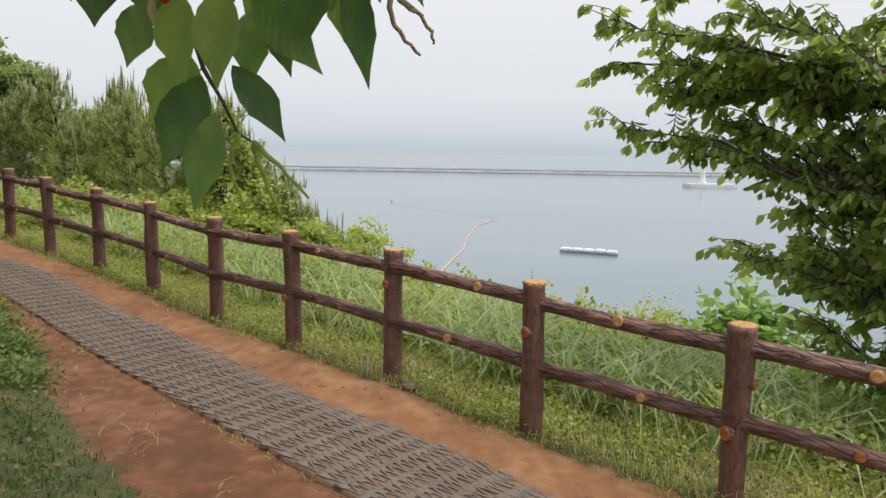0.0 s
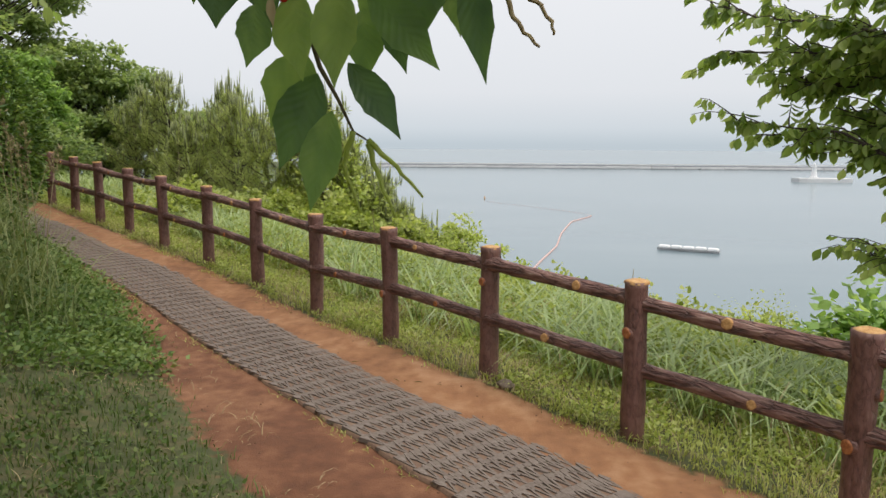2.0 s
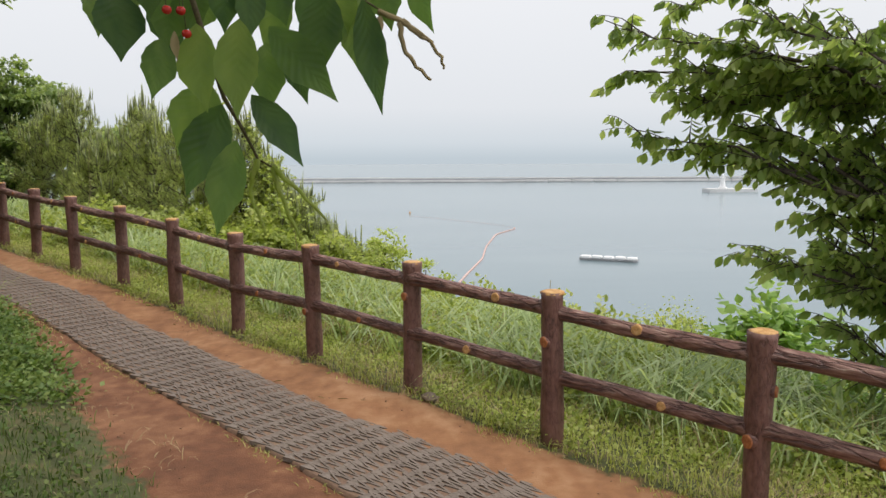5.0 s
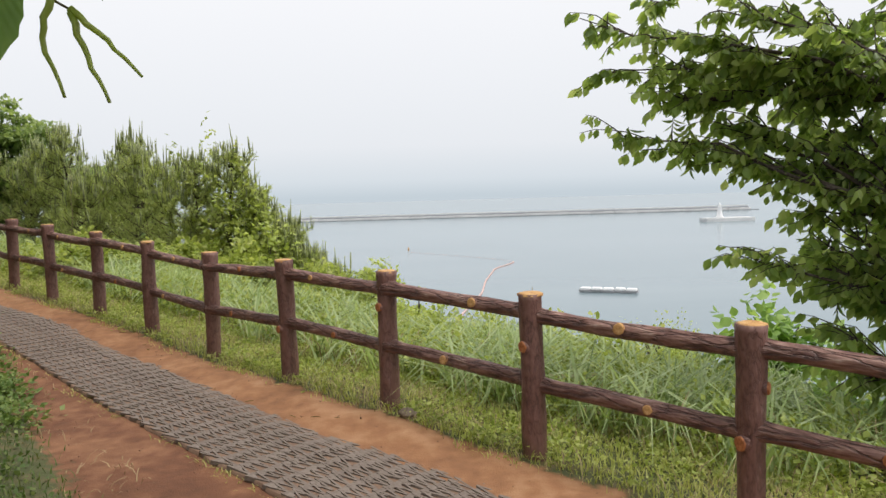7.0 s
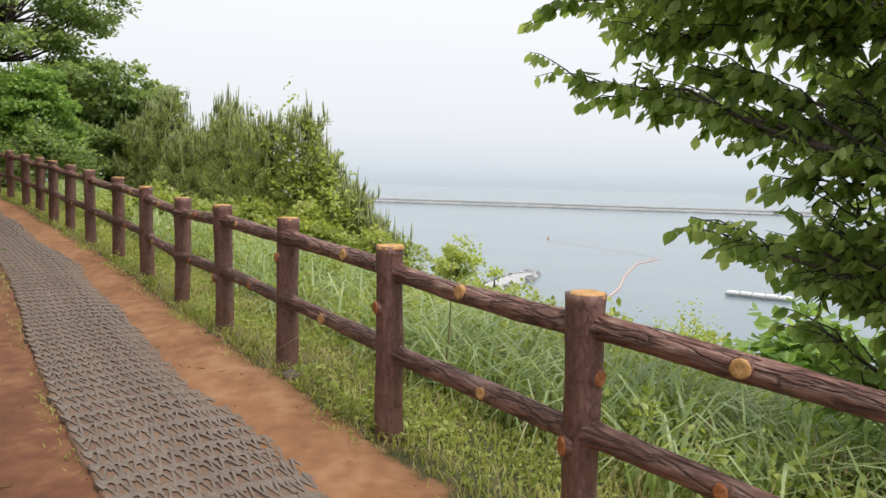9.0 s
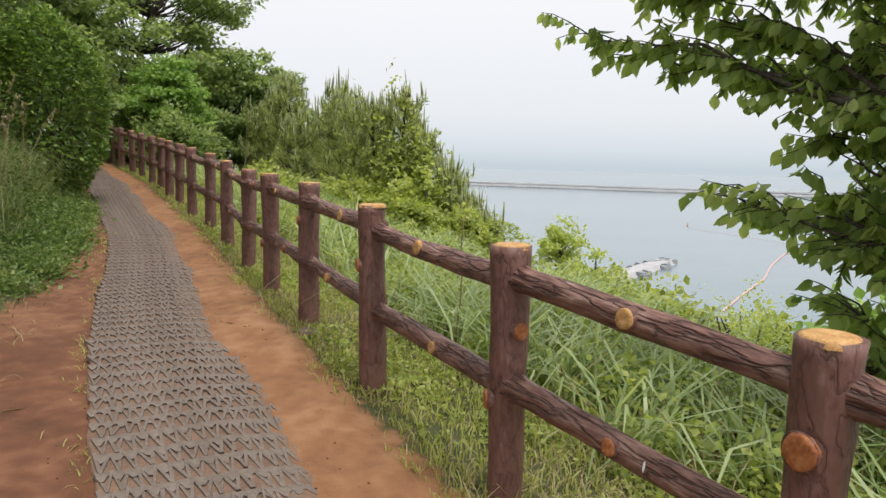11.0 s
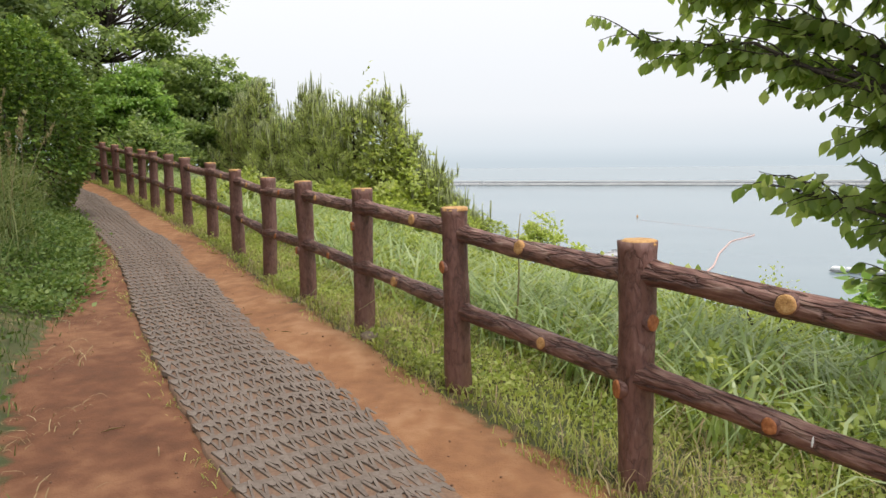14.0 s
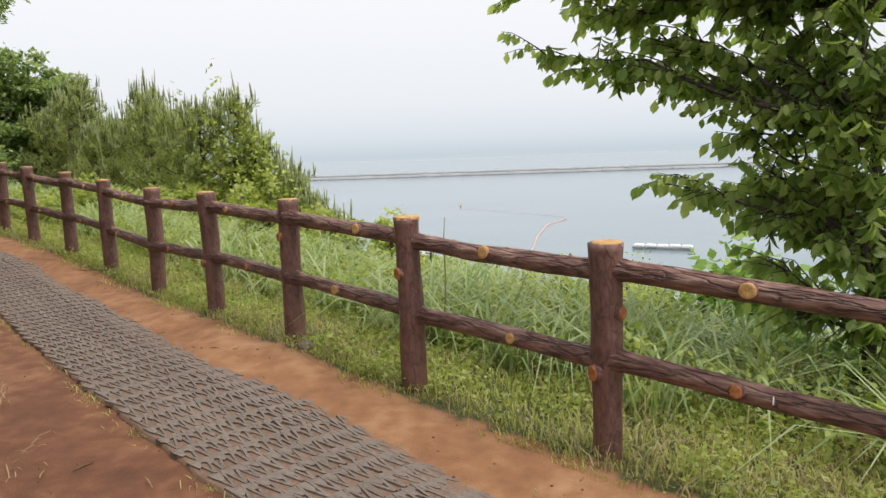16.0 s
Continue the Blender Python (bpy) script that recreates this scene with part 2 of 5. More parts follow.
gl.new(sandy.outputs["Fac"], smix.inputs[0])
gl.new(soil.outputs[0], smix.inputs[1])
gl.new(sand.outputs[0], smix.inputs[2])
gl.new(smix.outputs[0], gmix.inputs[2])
gl.new(gmix.outputs[0], gb.inputs["Base Color"])
gb.inputs["Roughness"].default_value = 0.95
gbump = gn.new("ShaderNodeBump")
gbump.inputs["Strength"].default_value, gbump.inputs["Distance"].default_value = 0.6, 0.012
mxb = gn.new("ShaderNodeMixRGB")
mxb.inputs[0].default_value = 0.75
gl.new(n2.outputs["Fac"], mxb.inputs[1])
gl.new(n3.outputs["Fac"], mxb.inputs[2])
gl.new(mxb.outputs[0], gbump.inputs["Height"])
gl.new(gbump.outputs[0], gb.inputs["Normal"])

# sea: rippled water with broad darker and lighter drifts
M_SEA, sn, sl, sb = shader("sea_water")
stc = sn.new("ShaderNodeTexCoord")
smp = sn.new("ShaderNodeMapping")
smp.inputs["Scale"].default_value = (1, 3, 1)
sl.new(stc.outputs["Object"], smp.inputs[0])
sw, sd = sn.new("ShaderNodeTexNoise"), sn.new("ShaderNodeTexNoise")
sw.inputs["Scale"].default_value, sw.inputs["Detail"].default_value = 0.25, 8
sd.inputs["Scale"].default_value, sd.inputs["Detail"].default_value = 0.004, 4
for nd in (sw, sd):
    sl.new(smp.outputs[0], nd.inputs["Vector"])
sr = ramp(sn, ((0.3, (0.155, 0.212, 0.238)), (0.7, (0.20, 0.255, 0.278))))
sl.new(sd.outputs["Fac"], sr.inputs[0])
sl.new(sr.outputs[0], sb.inputs["Base Color"])
sb.inputs["Roughness"].default_value = 0.16
sb.inputs["IOR"].default_value = 1.33
sb.inputs["Specular IOR Level"].default_value = 0.3
sbp = sn.new("ShaderNodeBump")
sbp.inputs["Strength"].default_value, sbp.inputs["Distance"].default_value = 0.04, 0.3
sl.new(sw.outputs["Fac"], sbp.inputs["Height"])
sl.new(sbp.outputs[0], sb.inputs["Normal"])


# ---------------------------------------------------------------- mesh helpers
rng = np.random.default_rng(7)


def mesh_from(name, verts, faces, material, smooth=False):
    me = bpy.data.meshes.new(name)
    me.from_pydata([tuple(v) for v in verts], [], [tuple(f) for f in faces])
    me.materials.append(material)
    if smooth:
        me.shade_smooth()
    return me


def quick_mesh(name, verts, tris, material):
    """A mesh from arrays of corners and triangles."""
    verts, tris = np.asarray(verts, np.float32), np.asarray(tris, np.int32)
    me = bpy.data.meshes.new(name)
    me.vertices.add(len(verts))
    me.vertices.foreach_set("co", verts.ravel())
    me.loops.add(tris.size)
    me.loops.foreach_set("vertex_index", tris.ravel())
    me.polygons.add(len(tris))
    me.polygons.foreach_set("loop_start", np.arange(0, tris.size, 3, dtype=np.int32))
    me.polygons.foreach_set("loop_total", np.full(len(tris), 3, np.int32))
    me.update(calc_edges=True)
    me.validate()
    me.materials.append(material)
    return me


def thing(name, label, category, at=(0, 0, 0), group="", kind=""):
    ob = new(name)
    ob.location = at
    return tagged(ob, label, category, group, kind)


def child(name, me, parent, label=""):
    ob = new(name, me)
    ob.parent = parent
    return tagged(ob, label)


def part(name, bm, material, parent, label="", smooth=True):
    me = bpy.data.meshes.new(name)
    bm.to_mesh(me)
    bm.free()
    me.materials.append(material)
    if smooth:
        me.shade_smooth()
    return child(name, me, parent, label)


def unit(a):
    return a / np.maximum(np.linalg.norm(a, axis=-1, keepdims=True), 1e-9)


# leaf outlines: along, across, lift; the middle line sits lower than the edges
LEAF_FINE = (np.array([(0, 0, 0), (.22, .30, .05), (.5, .42, .07), (.78, .22, .04), (1, 0, -.08), (.78, -.22, .04), (.5, -.42, .07), (.22, -.30, .05), (.5, 0, -.02)]),
             np.array([(0, 8, 1), (1, 8, 2), (2, 8, 3), (3, 8, 4), (4, 8, 5), (5, 8, 6), (6, 8, 7), (7, 8, 0)]))
LEAF_CHERRY = (np.array([(0, 0, 0), (.16, .24, .05), (.42, .42, .08), (.68, .30, .04), (.86, .09, -.03), (1, 0, -.10), (.86, -.09, -.03), (.68, -.30, .04), (.42, -.42, .08), (.16, -.24, .05), (.45, 0, -.02)]),
               np.array([(k, 10, (k + 1) % 10) for k in range(10)]))
LEAF_SMALL = (np.array([(0, 0, 0), (.45, .36, .06), (1, 0, -.05), (.45, -.36, .06)]), np.array([(0, 2, 1), (0, 3, 2)]))


def leaf_cloud(at, along, side, length, outline, width=1.0):
    """Corners and triangles of many leaves: base, direction, sideways direction and length of each."""
    shape, tris = outline
    along = unit(along)
    nrm = unit(np.cross(along, side))
    side = np.cross(nrm, along)
    L = np.asarray(length).reshape(-1, 1, 1)
    v = at[:, None, :] + L * (shape[None, :, 0:1] * along[:, None, :] + width * shape[None, :, 1:2] * side[:, None, :] + shape[None, :, 2:3] * nrm[:, None, :])
    f = tris[None] + (np.arange(len(at)) * len(shape))[:, None, None]
    return v.reshape(-1, 3), f.reshape(-1, 3)


def blades(at, lean, height, width, bend):
    """Grass blades: three stretches each, tapering and arching over."""
    n = len(at)
    lean = np.c_[lean, np.zeros(n)]
    across = np.c_[-lean[:, 1], lean[:, 0], np.zeros(n)]
    up = np.array((0, 0, 1.0))
    h, w, b = height[:, None], width[:, None], bend[:, None]
    rows = []
    for f, k in ((0, 1), (.45, .9), (.8, .6)):
        c = at + up * h * (f - .35 * b * f ** 3) + lean * h * b * f ** 2
        rows += [c - across * w * k / 2, c + across * w * k / 2]
    rows.append(at + up * h * (1 - .55 * b) + lean * h * b)
    v = np.stack(rows, 1)
    t = np.array([(0, 1, 3), (0, 3, 2), (2, 3, 5), (2, 5, 4), (4, 5, 6)])
    f = t[None] + (np.arange(n) * 7)[:, None, None]
    return v.reshape(-1, 3), f.reshape(-1, 3)


def tube(points, radii, sides=7, closed=True, wobble=0.0):
    """Verts and faces of a tapering limb through points."""
    pts = [Vector(p) for p in points]
    verts, faces = [], []
    for i, p in enumerate(pts):
        d = (pts[min(i + 1, len(pts) - 1)] - pts[max(i - 1, 0)]).normalized()
        a = d.orthogonal().normalized() if i == 0 else (a - a.dot(d) * d).normalized()
        b = d.cross(a)
        for k in range(sides):
            t = 2 * math.pi * k / sides
            r = radii[i] * (1 + wobble * random.uniform(-1, 1))
            verts.append(p + (a * math.cos(t) + b * math.sin(t)) * r)
    for i in range(len(pts) - 1):
        for k in range(sides):
            k2 = (k + 1) % sides
            faces.append((i * sides + k, i * sides + k2, (i + 1) * sides + k2, (i + 1) * sides + k))
    if closed:
        faces.append(tuple(range(sides))[::-1])
        faces.append(tuple(range((len(pts) - 1) * sides, len(pts) * sides)))
    return verts, faces


def join_tubes(name, tubes, material):
    verts, faces = [], []
    for v, f in tubes:
        k = len(verts)
        verts += v
        faces += [tuple(i + k for i in q) for q in f]
    return mesh_from(name, verts, faces, material, True)


# ---------------------------------------------------------------- the lie of the land
# s runs up the path along the fence, c runs seaward across it
ORIGIN, UP_PATH, SEAWARD = np.array((0.57, 4.40)), np.array((-0.682, 0.731)), np.array((0.731, 0.682))
SEA_LEVEL = -33.0
POST_S = [-4.60, -3.43, -2.278, -1.167, 0, 1.148, 2.303, 3.507, 4.657, 5.856, 7.039, 8.216] + [8.216 + 1.165 * k for k in range(1, 8)]
FENCE_S = (-60, -4.6, -2.278, -1.167, 0, 1.148, 2.303, 3.507, 4.657, 5.856, 7.039, 8.216, 11.5, 14, 17.4, 24, 60)
FENCE_C = (5, 0.37, 0.155, 0.053, 0.0, -0.007, 0.026, 0.085, 0.111, 0.094, 0.051, 0.014, -0.06, -0.3, -0.78, -2.4, -14)
PATH_S = (-60, -4.6, -2.3, -1.15, 0, 1.15, 2.3, 3.5, 4.65, 5.8, 7, 9.3, 11.6, 13.9, 16.2, 17.4, 24, 60)
PATH_Z = (-4.0, -.30, -.155, -.083, -.018, .047, .075, .087, .159, .236, .313, .44, .56, .72, .90, 1.02, 1.6, 4.0)


def fence_c(s):
    return np.interp(s, FENCE_S, FENCE_C)


def path_z(s):
    return np.interp(s, PATH_S, PATH_Z)


def bank_edge(s):
    return np.interp(s, (-6, 1, 2.5, 4, 5.3, 8), (-2.1, -2.0, -1.78, -1.6, -1.4, -1.28))


def land_z(s, c):
    u = c - fence_c(s)
    z = path_z(s) - np.interp(u, (0.1, .4, 2, 4, 8, 14, 20, 30, 45, 60, 90), (0, .03, .28, .85, 2.1, 4.6, 8, 16, 30, 36, 40))
    steep = np.interp(s, (-2, 2, 5), (0.9, 1.1, 2.2))
    z = z + steep * np.interp(bank_edge(s) - u, (0, .3, 1, 2, 4, 10, 80), (0, .06, .24, .6, 1.15, 2.2, 8))
    z = z + np.interp(u, (-.62, -.45, -.3, -.1, .1), (0, .016, .032, .027, 0)) * (1 + .35 * np.sin(2.3 * s + 5 * u) * np.sin(1.1 * s + 1) + .22 * np.sin(7 * s - 9 * u) + .2 * np.sin(19 * s + 4 * u))
    bumps = 0.02 * np.sin(3.1 * s + 1.3 * c) * np.sin(2.3 * c - 1.1 * s) + 0.002 * np.sin(6.7 * s + 3 * c) * np.sin(7.3 * c + 2 * s)
    return z + bumps * np.clip(np.abs(u + 0.8) - 0.5, 0.15, 4)


def mat_z(s):
    return path_z(s) + 0.024


def place(s, c):
    s, c = np.asarray(s, float), np.asarray(c, float)
    xy = ORIGIN + s[..., None] * UP_PATH + c[..., None] * SEAWARD
    return np.concatenate([xy, land_z(s, c)[..., None]], -1)


def plan(x, y):
    d = np.array((x, y)) - ORIGIN
    return float(d @ UP_PATH), float(d @ SEAWARD)


def stand(x, y):
    """The ground's height at x, y."""
    return float(land_z(*plan(x, y)))


S = np.concatenate([np.linspace(-120, -9, 22), np.arange(-8.5, 20, 0.12), np.linspace(20.5, 120, 26)])
C = np.concatenate([np.linspace(-120, -13, 18), np.arange(-12, -3, 0.4), np.arange(-3, 1.2, 0.07), np.arange(1.3, 12, 0.5), np.linspace(13, 95, 30)])
gs, gc = np.meshgrid(S, C, indexing="ij")
gv = place(gs, gc).reshape(-1, 3)
nc = len(C)
ii, jj = np.meshgrid(np.arange(len(S) - 1), np.arange(nc - 1), indexing="ij")
a = (ii * nc + jj).ravel()
gf = np.concatenate([np.c_[a, a + nc + 1, a + nc], np.c_[a, a + 1, a + nc + 1]])
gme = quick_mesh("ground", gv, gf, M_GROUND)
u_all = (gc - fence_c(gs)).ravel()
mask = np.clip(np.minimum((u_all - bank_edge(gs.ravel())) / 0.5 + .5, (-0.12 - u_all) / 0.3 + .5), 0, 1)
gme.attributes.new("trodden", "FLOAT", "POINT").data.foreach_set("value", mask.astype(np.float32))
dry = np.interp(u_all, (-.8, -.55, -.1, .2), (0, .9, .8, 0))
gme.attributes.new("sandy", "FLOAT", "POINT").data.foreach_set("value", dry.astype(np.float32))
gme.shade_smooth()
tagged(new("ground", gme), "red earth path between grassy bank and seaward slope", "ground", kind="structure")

bm = bmesh.new()
bmesh.ops.create_circle(bm, cap_ends=True, segments=96, radius=4900)
sea_me = bpy.data.meshes.new("water")
bm.to_mesh(sea_me)
bm.free()
sea_me.materials.append(M_SEA)
sea = tagged(new("water", sea_me), "calm pale grey-blue sea fading into haze", "sea", kind="structure")
sea.location = (0, 0, SEA_LEVEL)


# ---------------------------------------------------------------- log fence
def log_mesh(name, length, radius, seed, flare=0.0, sides=18, rows=26, groove=0.10, material=None):
    """A moulded log along z from 0 to length: bark furrows, slight bow, flared ends where it meets a post."""
    verts, faces = [], []
    bow = (random.Random(seed).uniform(-1, 1) * 0.008, random.Random(seed + 5).uniform(-1, 1) * 0.008)
    for i in range(rows + 1):
        f = i / rows
        z = f * length
        r0 = radius * (1 + flare * (max(0, 1 - z / 0.13) ** 2 + max(0, 1 - (length - z) / 0.13) ** 2))
        r0 *= 1 + 0.05 * math.sin(5 * f + seed)
        for k in range(sides):
            t = 2 * math.pi * k / sides
            x, y = math.cos(t), math.sin(t)
            q = noise.noise(Vector((x * 3.1 + seed * 7.3, y * 3.1, z * 3.4)))
            furrow = -abs(noise.noise(Vector((x * 4.6 + seed * 3.1, y * 4.6 + 9, z * 2.6)))) ** 0.7
            r = r0 * (1 + groove * q + 1.3 * groove * furrow)
            b = math.sin(math.pi * f)
            verts.append((x * r + bow[0] * b, y * r + bow[1] * b, z))
    for i in range(rows):
        for k in range(sides):
            k2 = (k + 1) % sides
            faces.append((i * sides + k, i * sides + k2, (i + 1) * sides + k2, (i + 1) * sides + k))
    faces.append(tuple(range(sides))[::-1])
    faces.append(tuple(rows * sides + k for k in range(sides)))
    return mesh_from(name, verts, faces, material or M_LOG, True)


def cut_mesh(name, radius, seed, material):
    """A sawn face: a shallow uneven disc with a worn rim."""
    verts, faces, sides = [], [], 18
    for r, z in ((1.0, -0.012), (0.97, 0.002), (0.80, 0.006), (0.4, 0.005)):
        for k in range(sides):
            t = 2 * math.pi * k / sides
            w = 1 + 0.17 * noise.noise(Vector((math.cos(t) * 1.6 + seed * 1.37, math.sin(t) * 1.6, r * .6)))
            verts.append((math.cos(t) * radius * r * w, math.sin(t) * radius * r * w, z))
    for i in range(3):
        for k in range(sides):
            k2 = (k + 1) % sides
            faces.append((i * sides + k, i * sides + k2, (i + 1) * sides + k2, (i + 1) * sides + k))
    faces.append(tuple(3 * sides + k for k in range(sides)))
    return mesh_from(name, verts, faces, material, True)


POST_H, POST_R, RAIL_R = 0.95, 0.069, 0.045
fence = thing("fence", "dark red-brown imitation log fence with two rails, lining the cliff path", "fence")
tops, posts = [], []
post_meshes = [log_mesh("post", POST_H + 0.25, POST_R, k, 0.05, 20, 34, 0.085, M_POST) for k in range(4)]
cap_meshes = [cut_mesh("cut_top", POST_R * 0.98, k, M_CUT) for k in range(3)]
for k, s in enumerate(POST_S):
    c = float(fence_c(s))
    p = place(s, c)
    z = float(path_z(s))
    ob = child("post", post_meshes[k % 4], fence)
    ob.matrix_basis = pose(p[0], p[1], z - 0.25, 0.8 * math.sin(k * 2.1), 0.8 * math.cos(k * 1.7), 67 * k)
    cap = child("cut_top", cap_meshes[k % 3], ob, "pale ochre sawn top, weathered")
    cap.location = (0, 0, POST_H + 0.25)
    posts.append(ob)
    tops.append(Vector((p[0], p[1], z + POST_H)))
rails = {}
for k in range(len(tops) - 1):
    for level, drop in (("upper", 0.115), ("lower", 0.50)):
        a, b = tops[k] - Vector((0, 0, drop + 0.012 * math.sin(3 * k))), tops[k + 1] - Vector((0, 0, drop + 0.012 * math.cos(2 * k)))
        d = b - a
        ob = child("rail", log_mesh("rail", d.length, RAIL_R, 31 + 2 * k + (level == "upper"), 0.5, 22, 40, 0.13), fence)
        ob.matrix_basis = Matrix.Translation(a) @ d.to_track_quat("Z", "Y").to_matrix().to_4x4()
        rails[k, level] = ob


def knot(parent, at, facing, size, material=M_KNOT, label=""):
    """A lopped branch stub on a post or rail: a low swelling with a painted face, seated on the log near the point given."""
    d = Vector(facing).normalized()
    axis = (parent.matrix_basis.to_3x3() @ Vector((0, 0, 1))).normalized()
    foot = parent.matrix_basis.translation
    centre = foot + axis * (Vector(at) - foot).dot(axis)
    d = (d - d.dot(axis) * axis * .8).normalized()
    r = POST_R if parent.name.startswith("post") else RAIL_R
    local = parent.matrix_basis.inverted() @ (Matrix.Translation(centre + d * (r + .004)) @ d.to_track_quat("Z", "Y").to_matrix().to_4x4())
    me = log_mesh("stub", .035, size * .97, int(abs(at[0]) * 90), .08, 14, 4, .04, M_POST)
    child("stub", me, parent).matrix_basis = local @ pose(0, 0, -.037)
    child("knot", cut_mesh("knot", size, int(abs(at[1]) * 70), material), parent, label).matrix_basis = local


PATHWARD = (-SEAWARD[0], -SEAWARD[1], 0.15)
# posts run 0.. from the lowest; number 4 is the one at the plan's origin
knot(rails[3, "upper"], (0.916, 3.986, 0.811), PATHWARD, 0.031, M_CUT, label="orange painted knot")
knot(rails[2, "upper"], (1.765, 3.122, 0.724), PATHWARD, 0.033, M_CUT, label="orange painted knot")
knot(rails[4, "upper"], (0.258, 4.653, 0.863), PATHWARD, 0.030, M_CUT, label="orange painted knot")
knot(rails[4, "lower"], (0.081, 4.806, 0.478), PATHWARD, 0.028, M_CUT, label="orange painted knot")
knot(rails[3, "lower"], (1.007, 3.868, 0.376), PATHWARD, 0.026, M_CUT, label="ochre painted knot")
knot(rails[2, "lower"], (1.70, 3.10, 0.33), PATHWARD, 0.026, M_KNOT, label="rusty painted knot")
knot(posts[3], (1.325, 3.515, 0.315), (-1.0, -0.35, 0.1), 0.034, M_KNOT, label="rusty orange knot")
knot(posts[3], (1.462, 3.535, 0.575), (0.75, -0.65, 0.1), 0.031, M_KNOT, label="rusty orange knot")
knot(posts[4], (0.512, 4.352, 0.638), (-0.9, -0.6, 0.1), 0.031, M_KNOT, label="rusty orange knot")
knot(posts[2], (2.12, 2.72, 0.55), (-0.75, -0.75, 0.1), 0.042, M_KNOT, label="large orange knot")
knot(posts[5], (-0.285, 5.185, 0.76), (-0.9, -0.5, 0.1), 0.03, M_KNOT, label="rusty orange knot")
knot(posts[6], (-1.05, 6.06, 0.49), (-0.9, -0.5, 0.1), 0.03, M_KNOT, label="rusty orange knot")
for k in range(5, len(tops) - 1):
    for level, drop in (("upper", 0.115), ("lower", 0.50)):
        f = 0.25 + 0.5 * random.random()
        at = tops[k].lerp(tops[k + 1], f) - Vector((0, 0, drop)) + Vector(PATHWARD).normalized() * RAIL_R * 1.0
        knot(rails[k, level], at, PATHWARD, 0.022, M_KNOT if random.random() < 0.5 else M_CUT)

bm = bmesh.new()
bmesh.ops.create_icosphere(bm, subdivisions=2, radius=.011)
for vv in bm.verts:
    vv.co = Vector((vv.co.x * .3, vv.co.y * 1.6 * (1 + .5 * noise.noise(vv.co * 300)), vv.co.z * .3))
chip = part("paint_chip", bm, M_WHITE, rails[2, "lower"], "white scrape in the paint")
m = Matrix.Translation(Vector((1.845, 3.06, .33))) @ Vector(PATHWARD).to_track_quat("Z", "Y").to_matrix().to_4x4()
axis = (rails[2, "lower"].matrix_basis.to_3x3() @ Vector((0, 0, 1))).normalized()
foot = rails[2, "lower"].matrix_basis.translation
m.translation = foot + axis * (m.translation - foot).dot(axis) + Vector(PATHWARD).normalized() * RAIL_R
chip.matrix_basis = rails[2, "lower"].matrix_basis.inverted() @ m

# ---------------------------------------------------------------- woven path matting
mat_thing = thing("path_mat", "worn grey-brown woven strip matting laid on the red earth path", "mat")
ROW_STEP, MAT_L = 0.155, 1.02


def mat_sink(across):
    """How far the matting lies under the washed-in soil towards the fence."""
    return .052 * max(0, across / MAT_L - .50) / .50


def mat_ribbon(seed):
    """One row of thin slanting strands, joined in a zigzag from node to node; each strand is a low rounded strip."""
    rnd = random.Random(seed)
    verts, faces, count, deep = [], [], 38, rnd.uniform(1.0, 1.25)
    lean = rnd.uniform(-.008, .008)
    for i in range(count + 1):
        x = MAT_L * i / count + rnd.uniform(-.011, .011) + (lean if i % 2 else -lean)
        y = (-.012 if i % 2 else .150) + rnd.uniform(-.015, .015)
        lift = (.001 if i % 2 else .005) + rnd.uniform(-.002, .003)
        w = rnd.uniform(.0065, .0105)
        for dx, h in ((-w, -.016), (-w * .7, lift), (w * .7, lift), (w, -.016)):
            verts.append((x + dx, y, h - deep * mat_sink(x)))
    for i in range(count):
        for q in range(3):
            a = i * 4 + q
            faces.append((a, a + 1, a + 5, a + 4))
    return mesh_from("zigzag_strip", verts, faces, M_MAT)


def mat_band(seed):
    """One flat cross band of the weave with a scalloped near edge that dips between the strands."""
    rnd = random.Random(seed + 50)
    verts, faces, count, deep = [], [], 76, rnd.uniform(1.0, 1.25)
    for i in range(count + 1):
        x = MAT_L * i / count
        y = .004 * math.sin(i * .5 + seed)
        near = (-.044 - rnd.uniform(0, .022)) if i % 4 in (1, 2) else (-.012 - rnd.uniform(0, .012))
        up = .003 + rnd.uniform(0, .003)
        for dy, h in ((near + .006, -.012), (near, up), (-.004, .003), (.020, .003), (.030 + rnd.uniform(0, .016), -.008)):
            verts.append((x, y + dy, h - deep * mat_sink(x)))
    for i in range(count):
        for q in range(4):
            a = i * 5 + q
            faces.append((a, a + 1, a + 6, a + 5))
    return mesh_from("cross_band", verts, faces, M_MAT)


def mat_edge(s):
    return np.interp(s, (-6, -2.3, -.7, .4, 1.3, 3, 5.4, 8, 18), (-1.45, -1.38, -1.29, -1.27, -1.26, -1.23, -1.15, -1.15, -1.15))


def mat_point(s, across):
    p = place(s, mat_edge(s) + fence_c(s) + across)
    return Vector((p[0], p[1], float(mat_z(s)) + 0.004 * math.sin(2.1 * s + 3 * across) - mat_sink(across)))


sv, sf = [], []
sheet_s = np.arange(-5.2, 17.2, 0.08)
ACROSS = (-.012, -.006, .0, .1, .25, .4, .55, .65, .75, .85)
